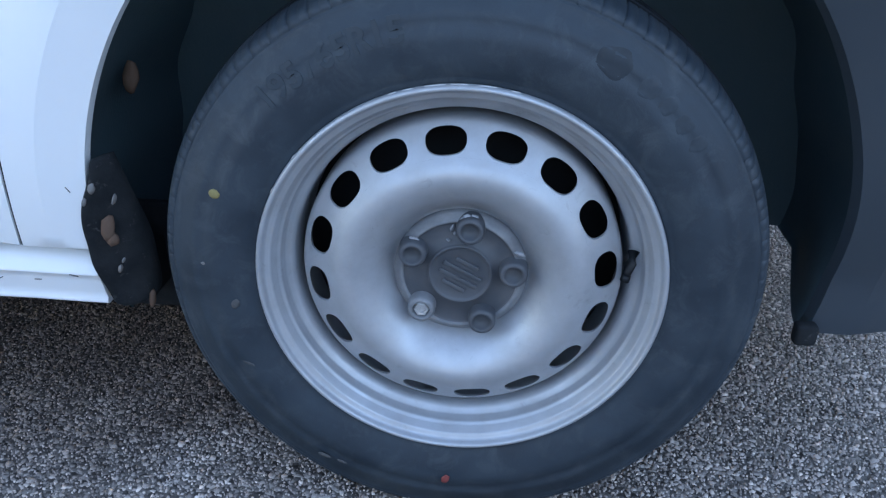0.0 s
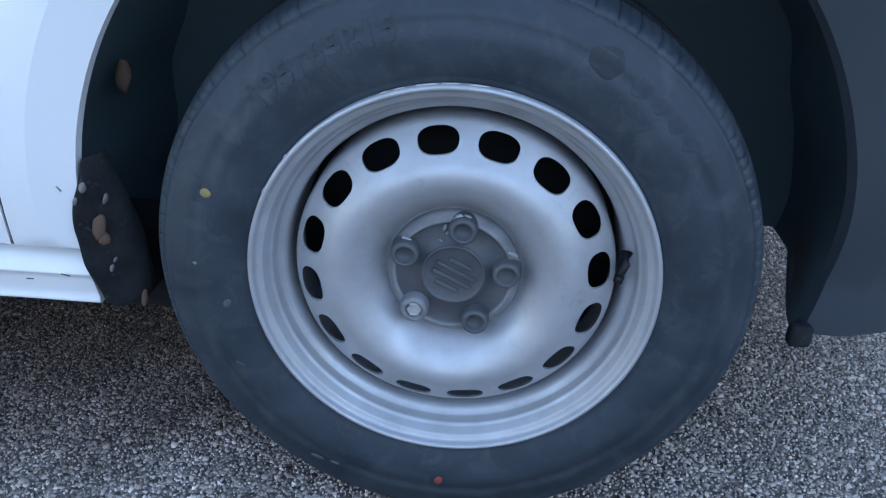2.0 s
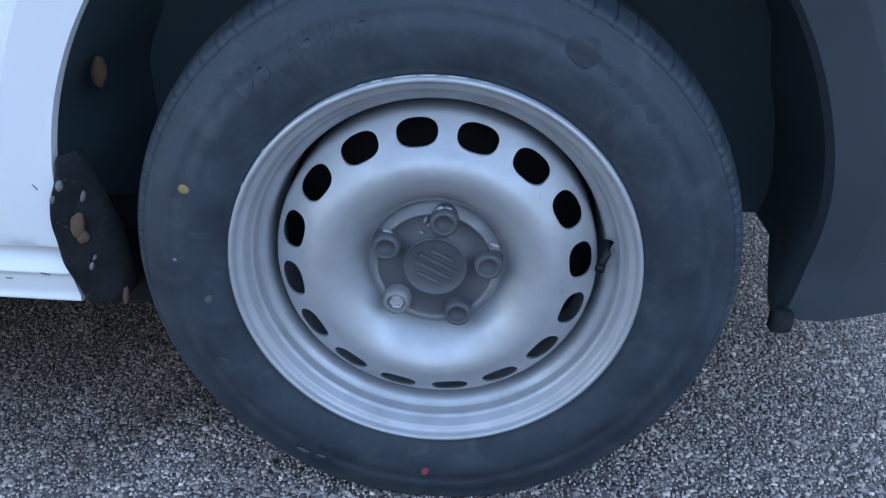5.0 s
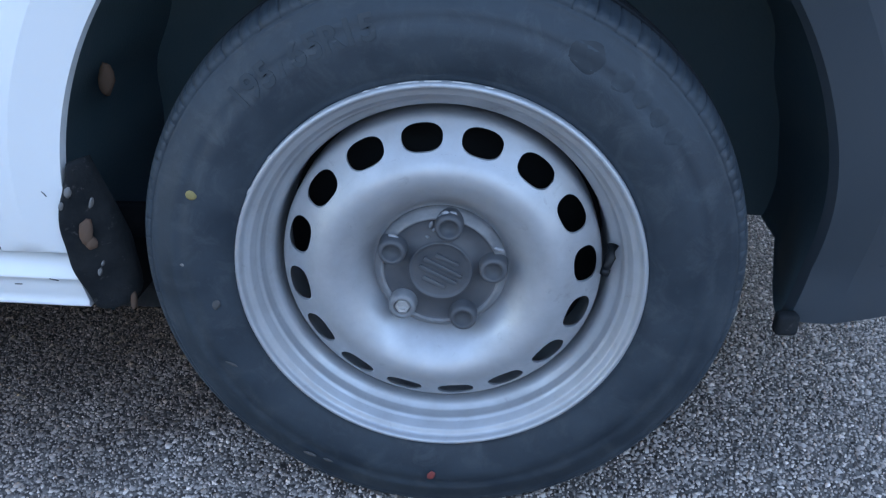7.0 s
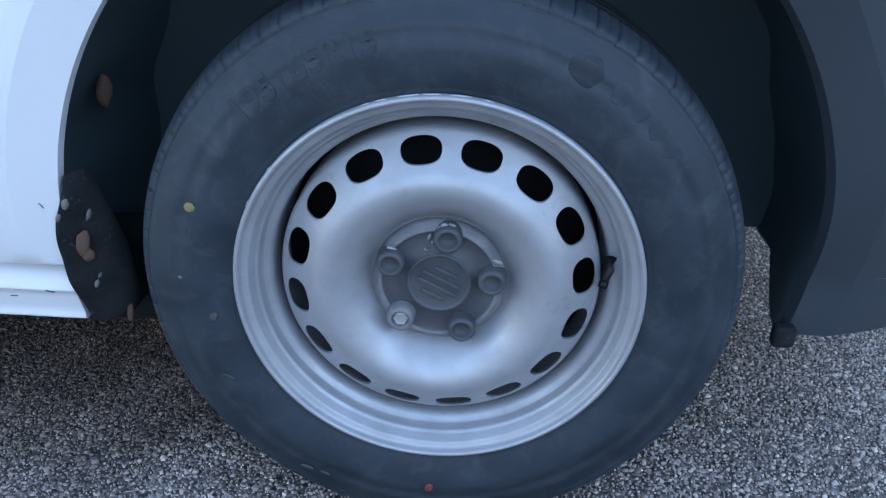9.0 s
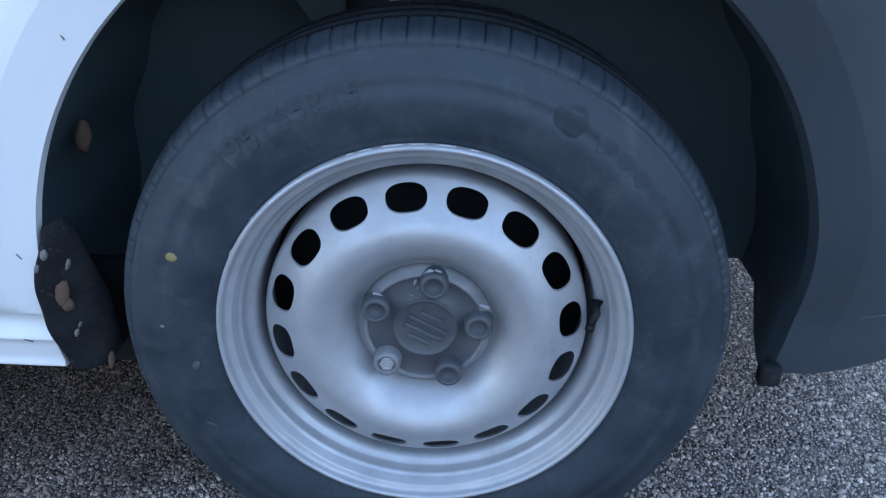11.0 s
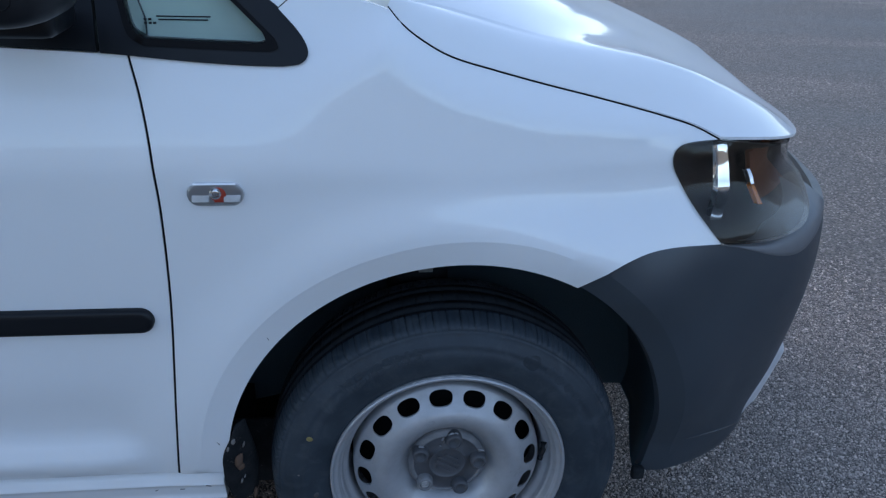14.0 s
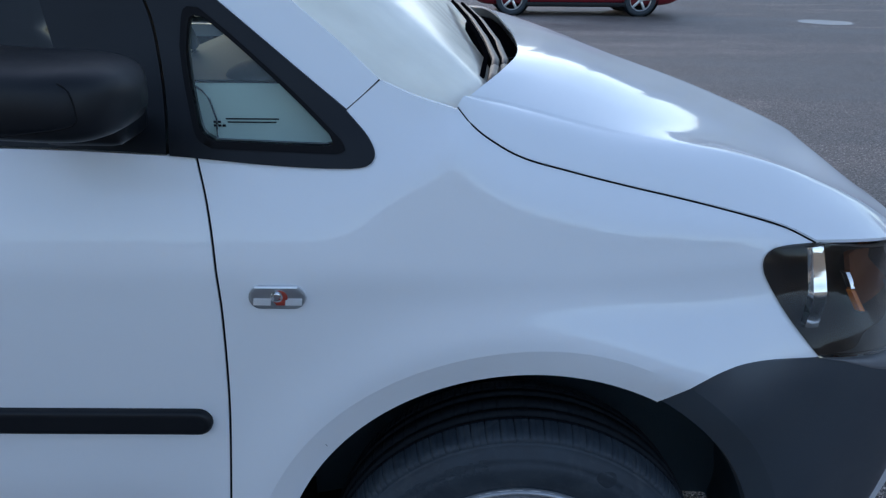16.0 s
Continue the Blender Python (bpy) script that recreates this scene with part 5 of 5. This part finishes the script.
# ---- beyond the van: parked cars, houses ----
def parked_car(label, paint, x_nose, y_side):
    """A hatchback seen from its side; its nose points along -x."""
    car = tagged(new("car"), label, "car", group="cars parked across the road")
    L, W = 4.25, 1.75
    low = [(0, .42), (.10, .27), (.35, .20), (1.0, .19), (3.3, .19), (3.9, .22), (4.15, .32), (4.25, .45)]
    top = [(0, .62), (.15, .78), (.9, .93), (1.25, .97), (2.0, 1.40), (2.6, 1.46), (3.4, 1.42), (4.0, 1.02), (4.25, .80)]
    rows = []
    for x in np.linspace(0, L, 60):
        zl, zt = through_points(low, x), through_points(top, x)
        taper = 1 - .16 * max(0, 1 - x / .5) ** 2 - .10 * max(0, (x - 3.8) / .45) ** 2
        hw = W / 2 * taper
        belt = min(.93, zt - .02)
        ring = [(0.0, zl), (.75, zl), (.93, zl + .03), (.98, zl + .12), (1.0, .52 if zl < .48 else zl + .12), (.99, .70 if zt > .75 else (zl + zt) / 2), (.96, belt), (.82 if zt > 1.1 else .9, zt - .03), (.6, zt), (0, zt + .01)]
        near_side = [(x_nose + x, y_side + W / 2 - hw * f, z) for f, z in ring]
        rows.append(near_side + [(px, 2 * (y_side + W / 2) - py, pz) for px, py, pz in near_side[-2:0:-1]])
    bm = net(rows, closed_u=True)
    bm.verts.ensure_lookup_table()
    bm.faces.new(bm.verts[:len(rows[0])][::-1])
    bm.faces.new(bm.verts[-len(rows[0]):])
    part("body", bm, paint, car)
    part("side_glass", sheet([(1.35, .95), (3.75, .98), (3.3, 1.36), (2.6, 1.40), (2.0, 1.34)], lambda x, z: (x_nose + x, y_side + .035 + .30 * (z - .93), z), .1), DARK_GLASS, car, "dark side windows")
    part("sill_trim", box((2.1, .05, .09), (x_nose + 2.1, y_side + .02, .22), .02), BLACK_TRIM, car)
    for x in (.80, 3.35):
        for side in (0, 1):
            cx, cy = x_nose + x, y_side + .005 + side * (W - .01)
            arch_bm = lathe([(.36, 0), (.35, .01), (.35, .16), (.02, .17)], 32)
            tyre = lathe([(.21, .006), (.225, -.006), (.27, -.008), (.300, .004), (.315, .03), (.318, .10), (.31, .17), (.25, .19)], 48)
            m = Matrix.Translation((cx, cy, .318)) @ (Matrix.Rotation(math.pi, 4, "Z") if side else Matrix.Identity(4))
            a = part("wheel_well", arch_bm, SHELL, car)
            a.matrix_basis = m @ Matrix.Translation((0, -.006, .02))
            t = part("wheel", tyre, RUBBER, car, "alloy wheel with dark tyre")
            t.matrix_basis = m @ Matrix.Translation((0, -.012, 0))
            part("rim", lathe([(.215, .03), (.215, .0), (.205, -.006), (.198, .004), (.190, .05)], 40), SATIN, t, "silver alloy rim")
            for k in range(5):
                sp = bmesh.new()
                merge_in(sp, box((.05, .03, .165), (0, .012, .115), .008), Matrix.Rotation(radians(72 * k + 10), 4, "Y"))
                part("spoke", sp, SATIN, t)
            part("hub", lathe([(.05, .02), (.048, .0), (.03, -.006), (.001, -.006)], 20), SATIN, t)
    return car


parked_car("dark red hatchback parked on the far side of the road", RED_PAINT, .53, 14.9)
parked_car("dark blue car parked in front of the red one", BLUE_PAINT, -4.2, 15.0)

# a shallow puddle, the sky it mirrors painted in as pale colour
def puddle(x, y, a, b, seed):
    bm = bmesh.new()
    vs = [bm.verts.new((x + a * math.cos(t) * (1 + .18 * noise.noise((math.cos(t) * 1.3, math.sin(t) * 1.3, seed))), y + b * math.sin(t) * (1 + .18 * noise.noise((math.cos(t), math.sin(t), seed + 5))), .005)) for t in np.linspace(0, 2 * math.pi, 40, endpoint=False)]
    bm.faces.new(vs)
    return tagged(part("puddle", bm, WATER, smooth=False), "shallow puddle on the asphalt, coloured pale for reflected sky", "puddle")


# the sky's reflection is put into this pale base colour
WATER = material("pale_sky_water", (0.75, 0.78, 0.80), 0.12, spec=0.5, stain=0.2, stain_size=0.2)
puddle(7.2, 14.0, .5, .55, 2)

# terraced houses beyond the cars, that show in the bonnet and the glass
BRICK = bpy.data.materials.new("pale_grey_brick")
BRICK.use_nodes = True
bn = BRICK.node_tree
bt = bn.nodes.new("ShaderNodeTexBrick")
bt.inputs["Scale"].default_value = 4.4
bt.inputs["Color1"].default_value, bt.inputs["Color2"].default_value, bt.inputs["Mortar"].default_value = (.36, .34, .33, 1), (.28, .265, .26, 1), (.42, .41, .40, 1)
bc = bn.nodes.new("ShaderNodeTexCoord")
bn.links.new(bc.outputs["Object"], bt.inputs["Vector"])
bn.links.new(bt.outputs["Color"], bn.nodes["Principled BSDF"].inputs["Base Color"])
bn.nodes["Principled BSDF"].inputs["Roughness"].default_value = .85
SLATE = material("roof_slate", (.13, .13, .14), .7, stain=.5, stain_size=.5, grain=.4, grain_size=.05)
WHITE = material("grey_joinery", (.16, .15, .15), .5, stain=.2, stain_size=.2)


def house(x, y, w, h, ridge):
    ob = tagged(new("house"), "two-storey pale grey brick terraced house with slate roof", "house", group="terrace across the road")
    d = 7.0
    part("wall", box((w, d, h), (x + w / 2, y + d / 2, h / 2)), BRICK, ob, smooth=False)
    bm = net([[(x - .1, y - .3, h - .1), (x + w + .1, y - .3, h - .1)], [(x - .1, y + d / 2, ridge), (x + w + .1, y + d / 2, ridge)], [(x - .1, y + d + .3, h - .1), (x + w + .1, y + d + .3, h - .1)]])
    fold(bm, (0, 0, -.15))
    roof_ob = part("roof", bm, SLATE, ob, smooth=False)
    part("chimney", box((.9, .6, 1.6), (x + w - .6, y + d / 2, ridge + .3)), BRICK, roof_ob, smooth=False)
    for wx, wz in ((.3, 1.5), (.3, 4.2), (.72, 4.2)):
        f = part("window", box((1.3, .12, 1.4), (x + w * wx, y - .02, wz)), WHITE, ob, smooth=False)
        part("pane", box((1.14, .04, 1.24), (x + w * wx, y - .09, wz)), DARK_GLASS, f, smooth=False)
    part("door", box((.95, .12, 2.1), (x + w * .74, y - .02, 1.05)), WHITE, ob, smooth=False)
    return ob


for k in range(-6, 10):
    house(4.5 + 5.6 * k, 44.0 + (1.5 if k % 3 == 0 else 0), 5.6, 4.7 + .25 * (k % 2), 6.3 + .5 * (k * 7 % 4))


RENDERED = material("weathered_render", (0.25, 0.248, 0.244), 0.9, stain=0.5, stain_size=0.8, stain_colour=(0.18, 0.182, 0.178), grain=0.4, grain_size=0.004)
# unseen walls behind the camera and ahead of the van, added to block low sky
for name, size, at in (("unseen_wall_south", (36, .22, 2.8), (-5.9, -9.0, 1.4)), ("unseen_wall_east", (.22, 18.8, 3.4), (12.0, .51, 1.7))):
    tagged(part(name, box(size, at, .01), RENDERED, smooth=False), "unseen plain weathered grey rendered wall, added to block low sky", "wall", kind="structure")
